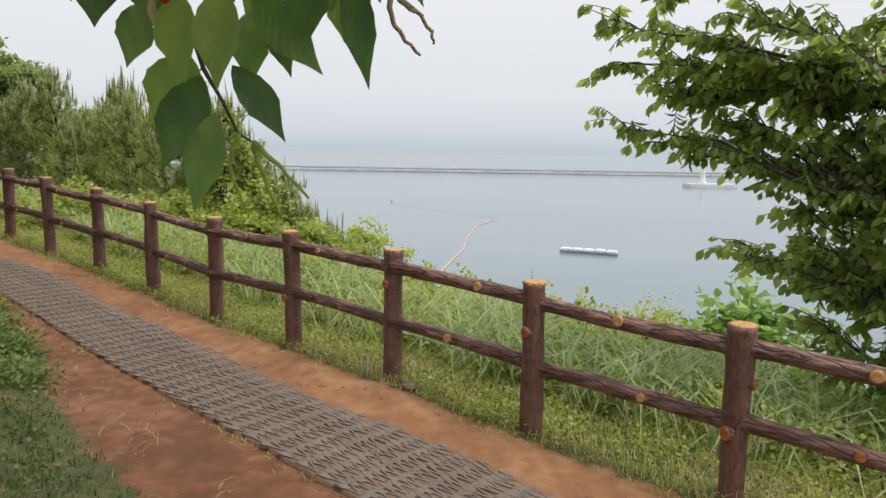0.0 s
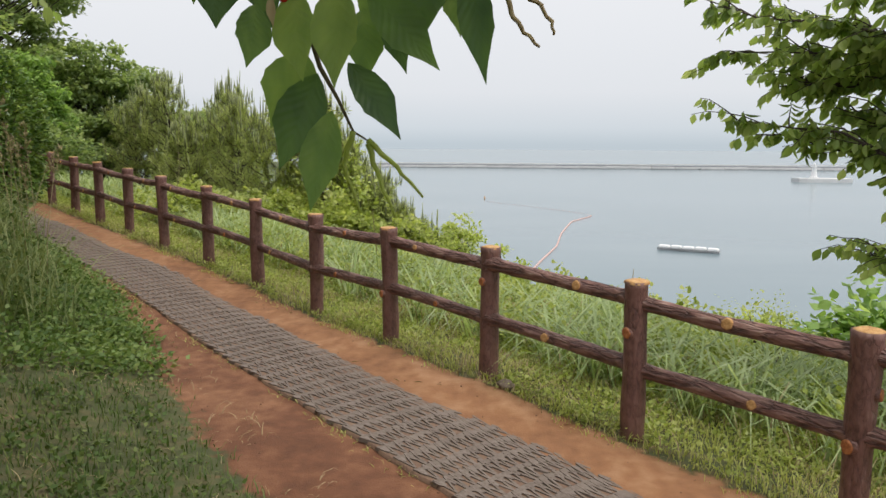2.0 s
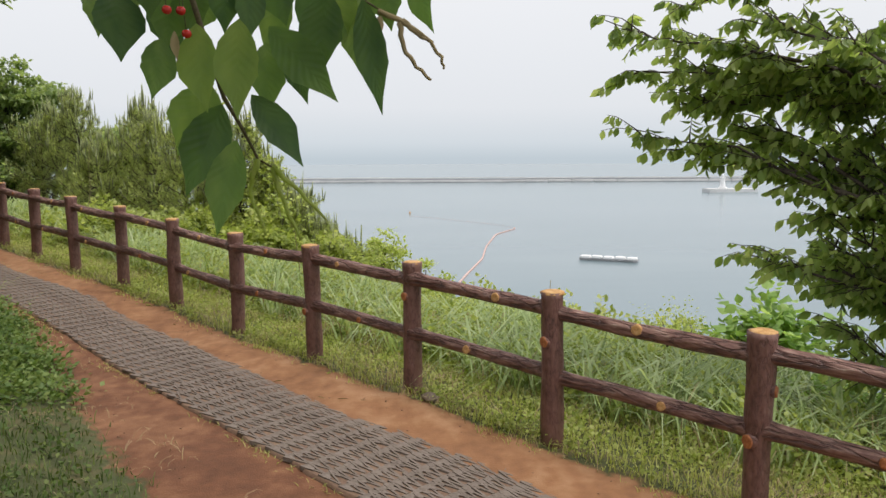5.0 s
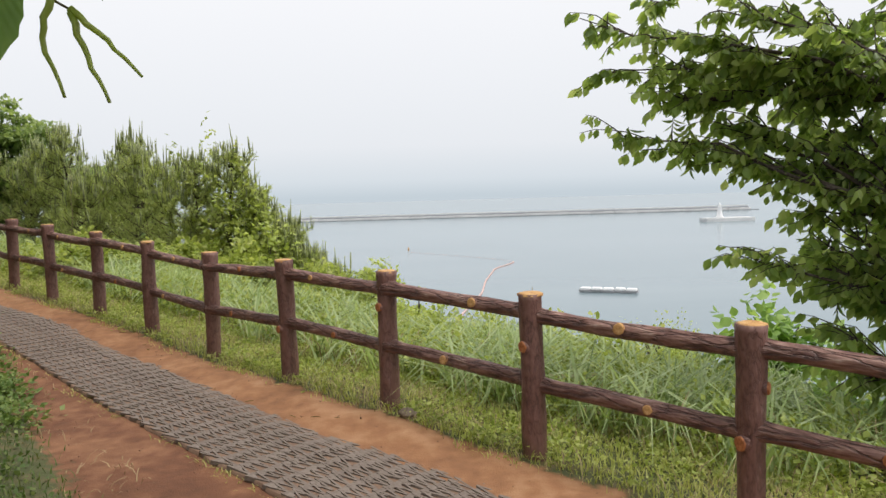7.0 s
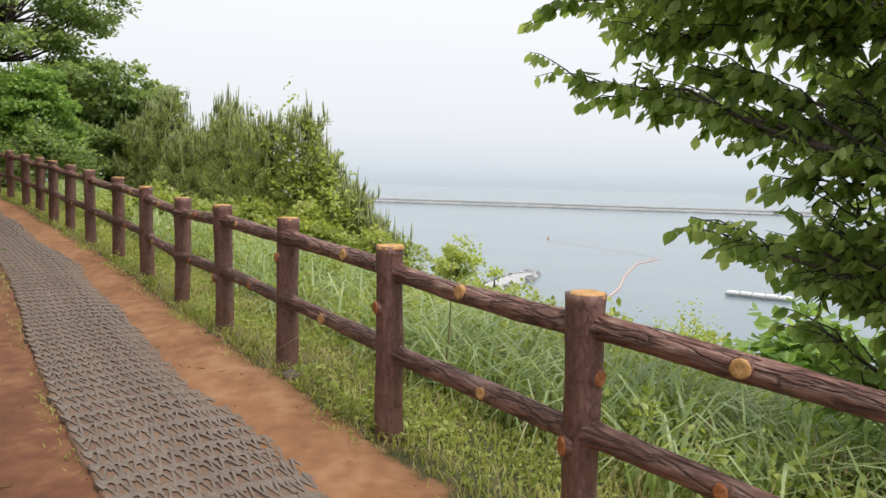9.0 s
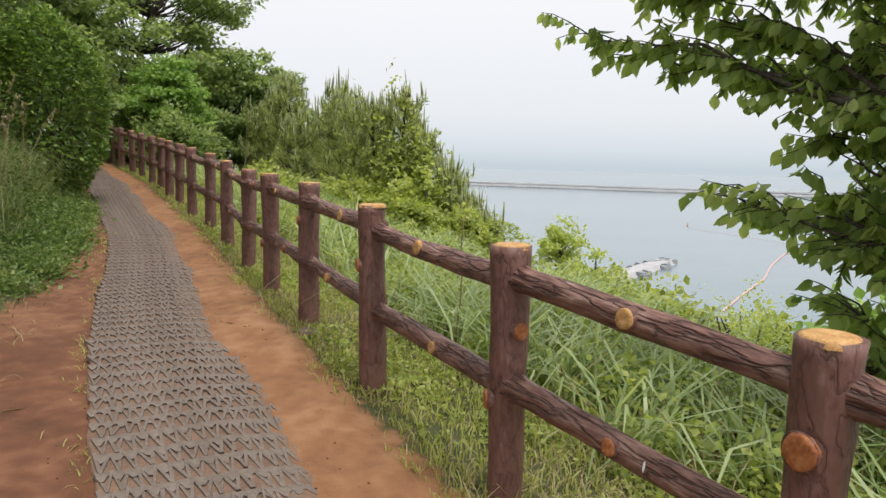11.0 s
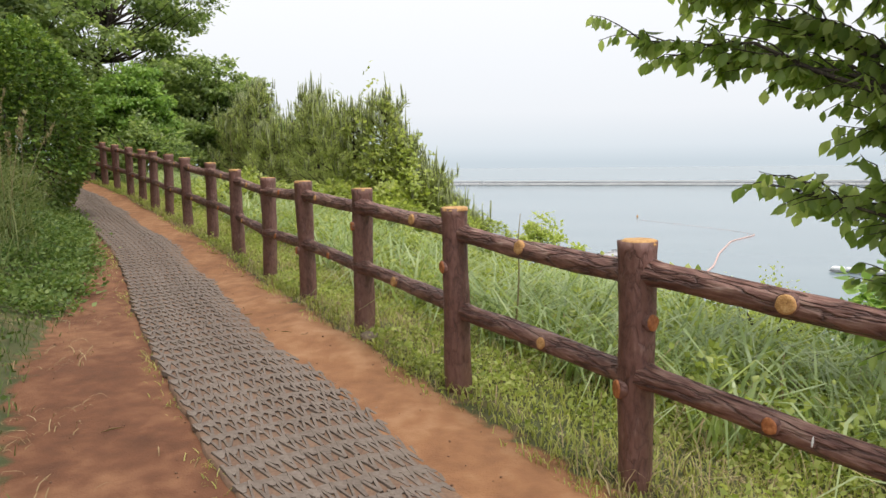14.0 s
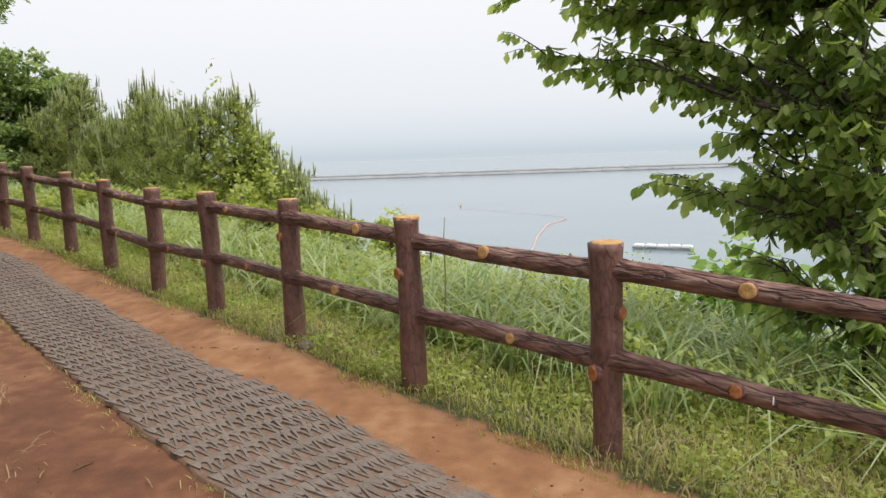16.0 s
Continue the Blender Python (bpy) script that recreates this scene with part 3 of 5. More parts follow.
for i, s in enumerate(sheet_s):
    ragged = 0.006 * math.sin(9 * s) + 0.006 * math.sin(23 * s + 1)
    for j, x in enumerate(ACROSS):
        q = mat_point(s, x + ragged * (j < 3))
        sv.append((q.x, q.y, q.z - (.035 if j == 0 else .0015) + float(np.interp(s, (2, 8), (0, .0035)))))
    if i:
        for j in range(len(ACROSS) - 1):
            a = (i - 1) * len(ACROSS) + j
            sf.append((a, a + 1, a + 1 + len(ACROSS), a + len(ACROSS)))
under = child("backing", mesh_from("backing", sv, sf, M_UNDER, True), mat_thing, "soil-filled backing")
ribbons, bands = [mat_ribbon(k) for k in range(7)], [mat_band(k) for k in range(5)]
s, k = -5.1, 0
while s < 17.0:
    left, right, ahead = mat_point(s, 0), mat_point(s, .45), mat_point(s + ROW_STEP, 0)
    x = (right - left).normalized()
    y = ahead - left
    y = (y - y.dot(x) * x).normalized()
    m = Matrix((x, y, x.cross(y))).transposed().to_4x4()
    m.translation = left + x * random.uniform(-.004, .010) + Vector((0, 0, .003))
    child("zigzag_strip", ribbons[(k * 3 + k // 5) % 7], mat_thing).matrix_basis = m
    m = m.copy()
    m.translation = left + x * random.uniform(-.010, .008) + y * random.uniform(.118, .13) + Vector((0, 0, .003))
    child("cross_band", bands[(k * 2 + k // 4) % 5], mat_thing).matrix_basis = m
    s += ROW_STEP
    k += 1


# ---------------------------------------------------------------- grass and weeds
def scatter(n, s0, s1, u0, u1, bias=1.0):
    s = rng.uniform(s0, s1, n)
    u = u0 + (u1 - u0) * rng.random(n) ** bias
    return s, u


def lawn(name, label, s, u, hmin, hmax, width, material, category="grass", bend=(0.2, 0.9)):
    n = len(s)
    at = place(s, u + fence_c(s))
    ang = rng.uniform(0, 2 * np.pi, n)
    v, f = blades(at - np.array((0, 0, .01)), np.c_[np.cos(ang), np.sin(ang)], rng.uniform(hmin, hmax, n), rng.uniform(.6, 1.2, n) * width, rng.uniform(*bend, n))
    return tagged(new(name, quick_mesh(name, v, f, material)), label, category, kind="stuff")


def patchy(s, u, keep, scale=1.7, off=0.0):
    q = np.sin(scale * s + off) * np.sin(scale * 1.3 * u + 2.1 * off) + 0.6 * np.sin(2.9 * scale * s - 1.7 * u + off) + rng.normal(0, .45, len(s))
    ok = q > keep
    return s[ok], u[ok]


s, u = scatter(34000, -5, 15, -0.12, 1.1)
lawn("verge_grass", "short green grass along the foot of the fence", s, u, .03, .12, .008, M_GRASS)
s, u = scatter(9000, -5, 8, -0.24, 0.0)
s, u = patchy(s, u, 0.5)
lawn("sparse_grass", "thin grass tufts creeping onto the bare earth", s, u, .02, .07, .006, M_GRASS)
s, u = scatter(80000, -3, 9, 0.0, 4.5, 0.8)
u = bank_edge(s) - u + rng.normal(0, .06, len(s))
s, u = patchy(s, u, -0.9)
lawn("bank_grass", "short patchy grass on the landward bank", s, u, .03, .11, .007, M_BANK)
s, u = scatter(5000, -3, 7, -0.35, 1.6)
u = bank_edge(s) - u
s, u = patchy(s, u, 0.4, 2.3, 1.0)
lawn("dry_grass", "flattened dry straw among the bank grass", s, u, .03, .10, .005, M_STRAW, bend=(.9, 1.5))

s, u = scatter(12000, -5, 12, -.18, 1.4)
s, u = patchy(s, u, -0.35, 2.1, 2.0)
lawn("verge_straw", "dry straw mixed into the verge grass", s, u, .04, .18, .005, M_STRAW, bend=(.6, 1.5))
s = rng.uniform(-5, 9, 2600)
u = mat_edge(s) + rng.normal(-.03, .03, len(s))
s, u = patchy(s, u, .2, 3.1, 1.3)
lawn("mat_fringe", "sparse grass and straw caught along the mat's edge", s, u, .015, .055, .005, M_GRASS, bend=(.6, 1.4))
# long arching blades in tufts beyond the fence
ts, tu = scatter(215, -4.5, 15, 0.75, 3.3, 1.2)
n_each = 46
s = np.repeat(ts, n_each) + rng.normal(0, .09, len(ts) * n_each)
u = np.repeat(tu, n_each) + rng.normal(0, .09, len(tu) * n_each)
lawn("tall_grass", "long arching pale green blades beyond the fence", s, u, .28, .82, .020, M_BLADE, bend=(.45, 1.5))
ts, tu = scatter(120, 3.5, 8.5, 0.55, 2.6)
s = np.repeat(ts, 60) + rng.normal(0, .12, len(ts) * 60)
u = bank_edge(s) - np.repeat(tu, 60) + rng.normal(0, .12, len(s))
lawn("bank_tall_grass", "tall soft green grass on the steep bank", s, u, .30, .85, .008, M_WISP, bend=(.3, 1.1))


def leafy(name, label, s, u, height, spread, per, size, material, category="weeds", outline=LEAF_SMALL):
    """Low leafy weeds: each stands as a small heap of leaves."""
    n = len(s)
    c = place(s, u + fence_c(s))
    h = height * rng.uniform(.5, 1.2, n)
    at = np.repeat(c, per, 0)
    off = rng.normal(0, 1, (n * per, 3)) * np.array((spread, spread, 0))
    hz = np.repeat(h, per) * rng.random(n * per) ** 1.2
    off = off * (1 - .55 * hz / np.repeat(h, per))[:, None]
    at = at + off + np.c_[np.zeros((n * per, 2)), hz]
    along = unit(off + rng.normal(0, .5, off.shape) * spread + np.array((0, 0, .25 * spread)))
    side = rng.normal(0, 1, off.shape) * np.array((1, 1, .25))
    v, f = leaf_cloud(at, along, side, rng.uniform(.6, 1.3, n * per) * size, outline)
    return tagged(new(name, quick_mesh(name, v, f, material)), label, category, kind="stuff")


s, u = scatter(4600, -5, 15, -.1, 1.3)
s, u = patchy(s, u, -.1, 2.6, .7)
leafy("verge_weeds", "low broad-leaved weeds among the verge grass", s, u, .09, .06, 16, .032, M_WEED)
s, u = scatter(330, -5, 16, 1.9, 6.0)
leafy("slope_weeds", "bright green leafy creepers on the seaward slope", s, u, .38, .22, 110, .055, M_WEED)
s, u = scatter(500, -14, 30, 4.5, 15)
leafy("slope_scrub", "dense low scrub further down the slope", s, u, .55, .5, 110, .12, M_WEED)
s, u = scatter(900, -3, 9, .1, 3.5)
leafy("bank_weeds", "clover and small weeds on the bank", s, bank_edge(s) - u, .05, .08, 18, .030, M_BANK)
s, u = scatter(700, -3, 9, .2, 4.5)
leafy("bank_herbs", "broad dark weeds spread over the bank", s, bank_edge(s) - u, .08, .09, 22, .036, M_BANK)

s, u = scatter(620, 2.6, 9, -.05, .95, 1.2)
leafy("bank_foot_weeds", "leafy green weeds along the foot of the bank", s, bank_edge(s) - u, .15, .10, 34, .042, M_CLOVER)
s, u = scatter(130, 3.6, 8.6, .5, 2.5)
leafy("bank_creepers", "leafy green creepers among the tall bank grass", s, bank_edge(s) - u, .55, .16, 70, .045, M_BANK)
s, u = scatter(1250, -5, 13, .75, 3.8)
leafy("slope_herbs", "leafy weeds between the grass tufts", s, u, .36, .13, 60, .048, M_WEED)
s, u = scatter(2500, -5, 12, .7, 3.2)
lawn("dead_blades", "old straw-coloured blades among the tall grass", s, u, .2, .55, .009, M_STRAW, bend=(.6, 1.4))

# fallen straw on the bare earth
n = 70
s, u = scatter(n, -4, 6, -2.0, -0.1)
at = place(s, u + fence_c(s)) + np.array((0, 0, .012))
ang = rng.uniform(0, 2 * np.pi, n)
v, f = leaf_cloud(at, np.c_[np.cos(ang), np.sin(ang), np.zeros(n)], np.c_[-np.sin(ang), np.cos(ang), np.zeros(n)], rng.uniform(.03, .13, n), LEAF_SMALL, .06)
tagged(new("straw_litter", quick_mesh("straw_litter", v, f, M_STRAW)), "loose dry straw lying on the earth", "straw", kind="stuff")

# feathery seed heads over the bank grass
n = 46
s = rng.uniform(4.2, 7.2, n)
u = bank_edge(s) - rng.uniform(.5, 1.6, n)
base = place(s, u + fence_c(s))
hv, hf, stems = [], [], []
for b in base:
    lean = Vector((rng.normal(0, .16), rng.normal(0, .16), 0))
    top = Vector(b) + Vector((0, 0, rng.uniform(.75, 1.25))) + lean
    stems.append(tube([b, (Vector(b) + top) / 2 - lean * .2, top], [.004, .003, .002], 4))
    m = 46
    t = rng.random(m)
    at = np.array(top)[None] + np.c_[rng.normal(0, .008, m), rng.normal(0, .008, m), (t - .2) * .22] + np.array(lean)[None] * t[:, None] * .4
    along = np.c_[rng.normal(0, .5, m), rng.normal(0, .5, m), np.full(m, .9)]
    v, f = leaf_cloud(at, along, rng.normal(0, 1, (m, 3)), rng.uniform(.03, .06, m), LEAF_SMALL, .35)
    hf.append(f + sum(len(q) for q in hv))
    hv.append(v)
reeds = thing("seeding_grass", "tall grass stems with buff feathery seed heads on the bank", "grass", kind="stuff")
child("seed_head", quick_mesh("seed_head", np.concatenate(hv), np.concatenate(hf), M_SEED), reeds)
child("stem", join_tubes("stem", stems, M_SEED), reeds)


# ---------------------------------------------------------------- trees and bushes
def curve_points(a, b, sag, n=6, jitter=0.05):
    a, b = Vector(a), Vector(b)
    L = (b - a).length
    out = []
    for i in range(n + 1):
        f = i / n
        p = a.lerp(b, f) + Vector((0, 0, sag * L * math.sin(math.pi * f)))
        if 0 < i < n:
            p += Vector((random.uniform(-1, 1), random.uniform(-1, 1), random.uniform(-1, 1))) * jitter * L
        out.append(p)
    return out


def broad_tree(name, label, x, y, top, width, crown_from, material, clumps=40, leaves=160, size=.16, clump_r=.55, base=None, depth=None):
    """A broad-leaved tree: tapered trunk, limbs to every clump, and many loose leaves round each limb's end."""
    z0 = stand(x, y) - 0.1 if base is None else base
    t = thing(name, label, "tree", (x, y, z0))
    H = top - z0
    depth = depth or width
    trunk = curve_points((0, 0, 0), (random.uniform(-.2, .2), random.uniform(-.2, .2), H * .85), 0, 7, .02)
    r0 = 0.026 * H ** .8 + .02
    limbs, av, af = [tube(trunk, [r0 * (1 - .8 * i / 7) for i in range(8)], 9, wobble=.08)], [], []
    cz, ch = (crown_from - z0 + H) / 2, (H - (crown_from - z0)) / 2
    count = 0
    for k in range(clumps):
        d = unit(rng.normal(0, 1, 3))
        q = rng.uniform(.45, 1.0)
        p = np.array((d[0] * width * q, d[1] * depth * q, cz + d[2] * ch * q))
        if p[2] < 0.2:
            p[2] = 0.2 + rng.random() * .3
        i = int(np.clip((p[2] / H) * 6, 1, 6))
        limbs.append(tube(curve_points(trunk[i], p, -.06, 4, .05), [r0 * .22, r0 * .16, r0 * .11, r0 * .07, r0 * .03], 5))
        m = int(leaves * rng.uniform(.6, 1.3))
        off = unit(rng.normal(0, 1, (m, 3))) * rng.random((m, 1)) ** .55 * clump_r * 1.5 * rng.uniform(.7, 1.2) * np.array((1, 1, .5))
        at = p + off
        along = unit(off * np.array((1, 1, .3)) + rng.normal(0, .35, (m, 3)) + np.array((0, 0, -.15)))
        side = np.cross(along, np.array((0, 0, 1.0))) + rng.normal(0, .35, (m, 3))
        v, f = leaf_cloud(at, along, side, rng.uniform(.6, 1.3, m) * size, LEAF_SMALL)
        af.append(f + count)
        av.append(v)
        count += len(v)
    child("trunk", join_tubes("trunk", limbs, M_BARK), t, "bare trunk and branching limbs")
    child("crown", quick_mesh("crown", np.concatenate(av), np.concatenate(af), material), t)
    return t


def pine_tree(label, x, y, top, width, base=None):
    """A young pine: upswept branches that fork near their ends, needle brushes round every shoot, clusters of upright candles."""
    z0 = stand(x, y) - 0.1 if base is None else base
    H = top - z0 - .22
    t = thing("pine_tree", label, "tree", (x, y, z0), "young pines on the seaward slope")
    lean = Vector((rng.normal(0, .08), rng.normal(0, .08), 0)) * H
    stem = curve_points((0, 0, 0), Vector((0, 0, H)) + lean, 0, 6, .015)
    limbs, brush, candle = [tube(stem, [.020 * H * (1 - .14 * i) + .004 for i in range(7)], 8, wobble=.1)], [], [(stem[-1], .42)]
    z = H * .12
    while z < H * .97:
        reach = width * (1 - z / H) ** .6 * rng.uniform(.75, 1.15) + .10
        i = min(int(z / H * 6), 5)
        foot = stem[i].lerp(stem[i + 1], z / H * 6 - i)
        turn = rng.uniform(0, 6.28)
        for j in range(5):
            a = turn + j * 1.257 + rng.normal(0, .25)
            r = reach * rng.uniform(.6, 1.12)
            end = foot + Vector((math.cos(a) * r, math.sin(a) * r, r * rng.uniform(.30, .75)))
            pts = curve_points(foot, end, -.10, 4, .03)
            limbs.append(tube(pts, [.018, .014, .011, .008, .004], 4))
            ends = [(pts[2].lerp(pts[3], .5), end)]
            for _ in range(4):
                q = pts[2].lerp(pts[4], rng.random())
                ends.append((q, q + Vector((rng.normal(0, .13), rng.normal(0, .13), rng.uniform(.10, .26)))))
            for q, e in ends:
                limbs.append(tube([q, q.lerp(e, .5), e], [.006, .005, .004], 4))
                brush.append((q, e))
                if e.z > H * .72 and rng.random() < .6 or Vector((e.x, e.y)).length > reach * .9 and e.z > H * .4 and rng.random() < .22:
                    candle.append((e, rng.uniform(.14, .38)))
        z += H * .085
    shoots, cp = [], []
    for e, h in candle:
        for k in range(rng.integers(1, 4)):
            foot = e + Vector((rng.normal(0, .03), rng.normal(0, .03), rng.uniform(-.03, .01)))
            tip = foot + Vector((rng.normal(0, .025), rng.normal(0, .025), h * rng.uniform(.6, 1.25)))
            shoots.append(tube([foot, foot.lerp(tip, .5), tip], [.009, .012, .004], 5))
            cp += [foot.lerp(tip, f) for f in rng.random(12)]
    a, b = np.array([q for q, _ in brush]), np.array([e for _, e in brush])
    per = 36
    f = rng.random((len(a) * per, 1))
    way = unit(np.repeat(b - a, per, 0))
    P = np.repeat(a, per, 0) * (1 - f) + np.repeat(b, per, 0) * f
    along = unit(way * .75 + rng.normal(0, .55, P.shape))
    v1, f1 = leaf_cloud(P, along, rng.normal(0, 1, P.shape), rng.uniform(.08, .14, len(P)), LEAF_SMALL, .10)
    cp = np.array(cp)
    v2, f2 = leaf_cloud(cp, np.c_[rng.normal(0, .3, (len(cp), 2)), np.ones(len(cp))], rng.normal(0, 1, cp.shape), rng.uniform(.03, .05, len(cp)), LEAF_SMALL, .2)
    child("trunk", join_tubes("trunk", limbs, M_BARK), t, "bare trunk and branching limbs")
    tagged(child("new_growth", join_tubes("new_growth", shoots, M_CANDLE), t, "upright pale brown-green shoots"), kind="stuff")
    child("crown", quick_mesh("crown", np.concatenate([v1, v2]), np.concatenate([f1, f2 + len(v1)]), M_PINE), t)
    return t


def bush(name, label, x, y, base, top, width, leaves, size, material, outline=LEAF_SMALL, depth=None, lump=.22, category="bush", shell=.35):
    """A bush: leaves packed in the outer layer of an uneven mound, on a few stems."""
    t = thing(name, label, category, (x, y, base))
    H = top - base
    depth = depth or width
    d = unit(rng.normal(0, 1, (leaves, 3)))
    w = 1 + lump * (np.sin(5.1 * d[:, 0] + 2 * x) * np.sin(4.3 * d[:, 1] + y) + .7 * np.sin(9 * d[:, 2] + 7 * d[:, 0]))
    q = (1 - shell * rng.random(leaves) ** 1.5) * w
    at = np.c_[d[:, 0] * width * q, d[:, 1] * depth * q, H * (.5 + .5 * d[:, 2] * q)]
    at[:, 2] = np.maximum(at[:, 2], .02)
    along = unit(d * np.array((1, 1, .4)) + rng.normal(0, .55, d.shape) + np.array((0, 0, -.25)))
    side = np.cross(along, np.array((0, 0, 1.0))) + rng.normal(0, .3, d.shape)
    v, f = leaf_cloud(at, along, side, rng.uniform(.6, 1.25, leaves) * size, outline)
    child("foliage", quick_mesh("foliage", v, f, material), t)
    stems = []
    for k in range(9):
        a = rng.uniform(0, 6.28)
        stems.append(tube(curve_points((rng.normal(0, .06), rng.normal(0, .06), -.1), (math.cos(a) * width * .7, math.sin(a) * depth * .7, H * rng.uniform(.4, .85)), .05, 4, .04), [.03, .024, .018, .012, .006], 5))
    child("branchwork", join_tubes("branchwork", stems, M_BARK), t)
    return t


# woods above the bend, tallest first
broad_tree("broadleaf_tree", "tall dark green broad-leaved tree above the bend", -14.5, 21.4, 10.5, 4.0, .8, M_TREE, 215, 200, .17, .42)
broad_tree("broadleaf_tree", "dense round-headed green tree behind the pines", -10.7, 21.6, 4.6, 1.9, .3, M_TREE, 170, 220, .14, .32)
broad_tree("sapling_tree", "young tree with pale fresh green foliage", -10.7, 17.6, 3.9, 1.15, .9, M_LIGHTTREE, 120, 150, .12, .24)
broad_tree("broadleaf_tree", "dark woodland tree on the landward bank", -13.2, 15.4, 8.5, 3.0, 1.0, M_TREE, 110, 200, .16, .42)
broad_tree("broadleaf_tree", "dark woodland tree behind the clipped bush", -10.6, 10.8, 7.5, 2.6, 1.4, M_SHADED_TREE, 160, 200, .15, .40)
broad_tree("broadleaf_tree", "dark shady tree overhanging the bank", -8.7, 7.2, 6.2, 2.4, 2.4, M_SHADED_TREE, 160, 200, .14, .40)
broad_tree("broadleaf_tree", "shady tree leaning over the bank", -7.2, 4.4, 5.6, 2.3, 2.5, M_SHADED_TREE, 150, 200, .13, .40)
broad_tree("broadleaf_tree", "dark woodland tree far up the slope", -18.5, 17.5, 10.5, 4.0, 2.0, M_TREE, 90, 300, .2, .7)
broad_tree("broadleaf_tree", "dark tree beyond the pines", -8.6, 24.5, 2.9, 1.8, -.5, M_TREE, 60, 280, .17, .5)
broad_tree("broadleaf_tree", "dark undergrowth tree on the upper bank", -9.6, 9.2, 4.2, 2.0, 1.2, M_SHADED_TREE, 70, 330, .14, .5)

broad_tree("cherry_canopy_tree", "spreading cherry tree shading the bank", -1.7, -.5, 5.6, 2.8, 3.3, M_CHERRY, 80, 260, .11, .5)


def drooping_limb(label, start, end, count, seed):
    """A leafy limb that reaches over the bank, its leaves hanging."""
    r = random.Random(seed)
    t = thing("overhanging_limb", label, "branch", start)
    end = Vector(end) - Vector(start)
    main = curve_points((0, 0, 0), end, .10, 7, .02)
    tubes, at, along, side = [tube(main, [.03, .026, .022, .018, .013, .009, .006, .003], 6)], [], [], []
    for k in range(count):
        f = r.uniform(.25, 1)
        i = min(int(f * 7), 6)
        q = main[i].lerp(main[i + 1], f * 7 - i)
        d = end.normalized() * .6 + Vector((r.gauss(0, .5), r.gauss(0, .5), r.uniform(-.6, .1)))
        twig = curve_points(q, q + d * r.uniform(.15, .4), .05, 3, .03)
        tubes.append(tube(twig, [.005, .004, .003, .002], 4))
        for m in range(11):
            g = m / 10 * 2.99
            at.append(twig[int(g)].lerp(twig[int(g) + 1], g % 1))
            along.append(d.normalized() * .4 + Vector((r.gauss(0, .4), r.gauss(0, .4), -.8)))
            side.append(Vector((r.gauss(0, 1), r.gauss(0, 1), r.gauss(0, .3))))
    child("limb", join_tubes("limb", tubes, M_BARK), t)
    v, f = leaf_cloud(np.array(at), np.array(along), np.array(side), rng.uniform(.08, .13, len(at)), LEAF_FINE, .6)
    child("foliage", quick_mesh("foliage", v, f, M_CHERRY), t)


drooping_limb("leafy limb drooping over the bank", (-6.6, 4.5, 4.0), (-2.95, 4.55, 2.62), 46, 3)
drooping_limb("leafy limb drooping over the bank", (-6.6, 4.5, 4.2), (-3.6, 4.9, 2.75), 46, 4)

# young pines on the seaward slope
for x, y, top, w in ((-3.16, 14.8, 2.72, .75), (-2.25, 14.6, 1.95, .45), (-1.95, 14.3, 1.2, .38), (-1.6, 14.0, .6, .3), (-1.1, 13.6, .2, .3), (-7.38, 19.0, 3.25, .95), (-6.4, 18.5, 3.1, .9),
                     (-5.75, 18.0, 3.25, .9), (-4.35, 16.0, 2.45, .85), (-6.8, 17.3, 2.2, 1.0), (-9.0, 20.0, 2.9, 1.1), (-5.1, 16.6, 2.6, .8), (-3.75, 15.3, 2.3, .7), (-8.1, 19.4, 3.0, .9)):
    pine_tree("young pine with pale upright candles on the slope", x, y, top, w)

# hedge by the bend, big-leaved bush, shrubs below the pines
bush("hedge_bush", "dense clipped dark evergreen bush beside the path", -6.5, 9.45, stand(-6.5, 9.45) - .25, 3.15, .76, 15000, .075, M_HEDGE, depth=.85, lump=.07, shell=.22)
bush("hedge_bush", "dense evergreen bush behind the clipped one", -7.7, 8.9, stand(-7.7, 8.9), 3.5, 1.1, 10000, .08, M_HEDGE)
bush("evergreen_bush", "large glossy-leaved evergreen bush on the bank", -3.5, 3.4, stand(-3.5, 3.4) - .9, 3.2, .78, 7500, .09, M_EVERGREEN, LEAF_FINE, lump=.15)
bush("vine_shrub", "bright green shrub tangled with climbing vines", -2.5, 13.2, stand(-2.5, 13.2) - .1, .62, .8, 5000, .10, M_WEED, lump=.35)
bush("vine_shrub", "bright green shrub tangled with climbing vines", -3.6, 14.0, stand(-3.6, 14.0), .8, .7, 4000, .10, M_WEED, lump=.35)
bush("vine_shrub", "low yellow-green shrub under the pines", -1.2, 13.2, stand(-1.2, 13.2), .3, .8, 4500, .09, M_WEED, lump=.35)
bush("vine_shrub", "low bright shrub behind the fence", -4.9, 12.6, stand(-4.9, 12.6), .95, .9, 4500, .09, M_WEED, lump=.35)
bush("vine_shrub", "yellow-green climbing vines draped over the young pines", -2.75, 14.45, stand(-2.75, 14.45), 2.05, .55, 2600, .10, M_WEED, lump=.5, shell=.6)
bush("vine_shrub", "yellow-green climbing vines draped over the young pines", -3.5, 15.3, stand(-3.5, 15.3), 2.45, .6, 2600, .10, M_WEED, lump=.5, shell=.6)
bush("vine_shrub", "yellow-green climbing vines draped over the young pines", -2.3, 14.0, stand(-2.3, 14.0), 1.15, .6, 2600, .10, M_SAPLING, lump=.5, shell=.6)
broad_tree("sapling_tree", "yellow-green sapling low on the slope", -.2, 18.7, -.15, .62, -1.7, M_SAPLING, 34, 80, .10, .20)
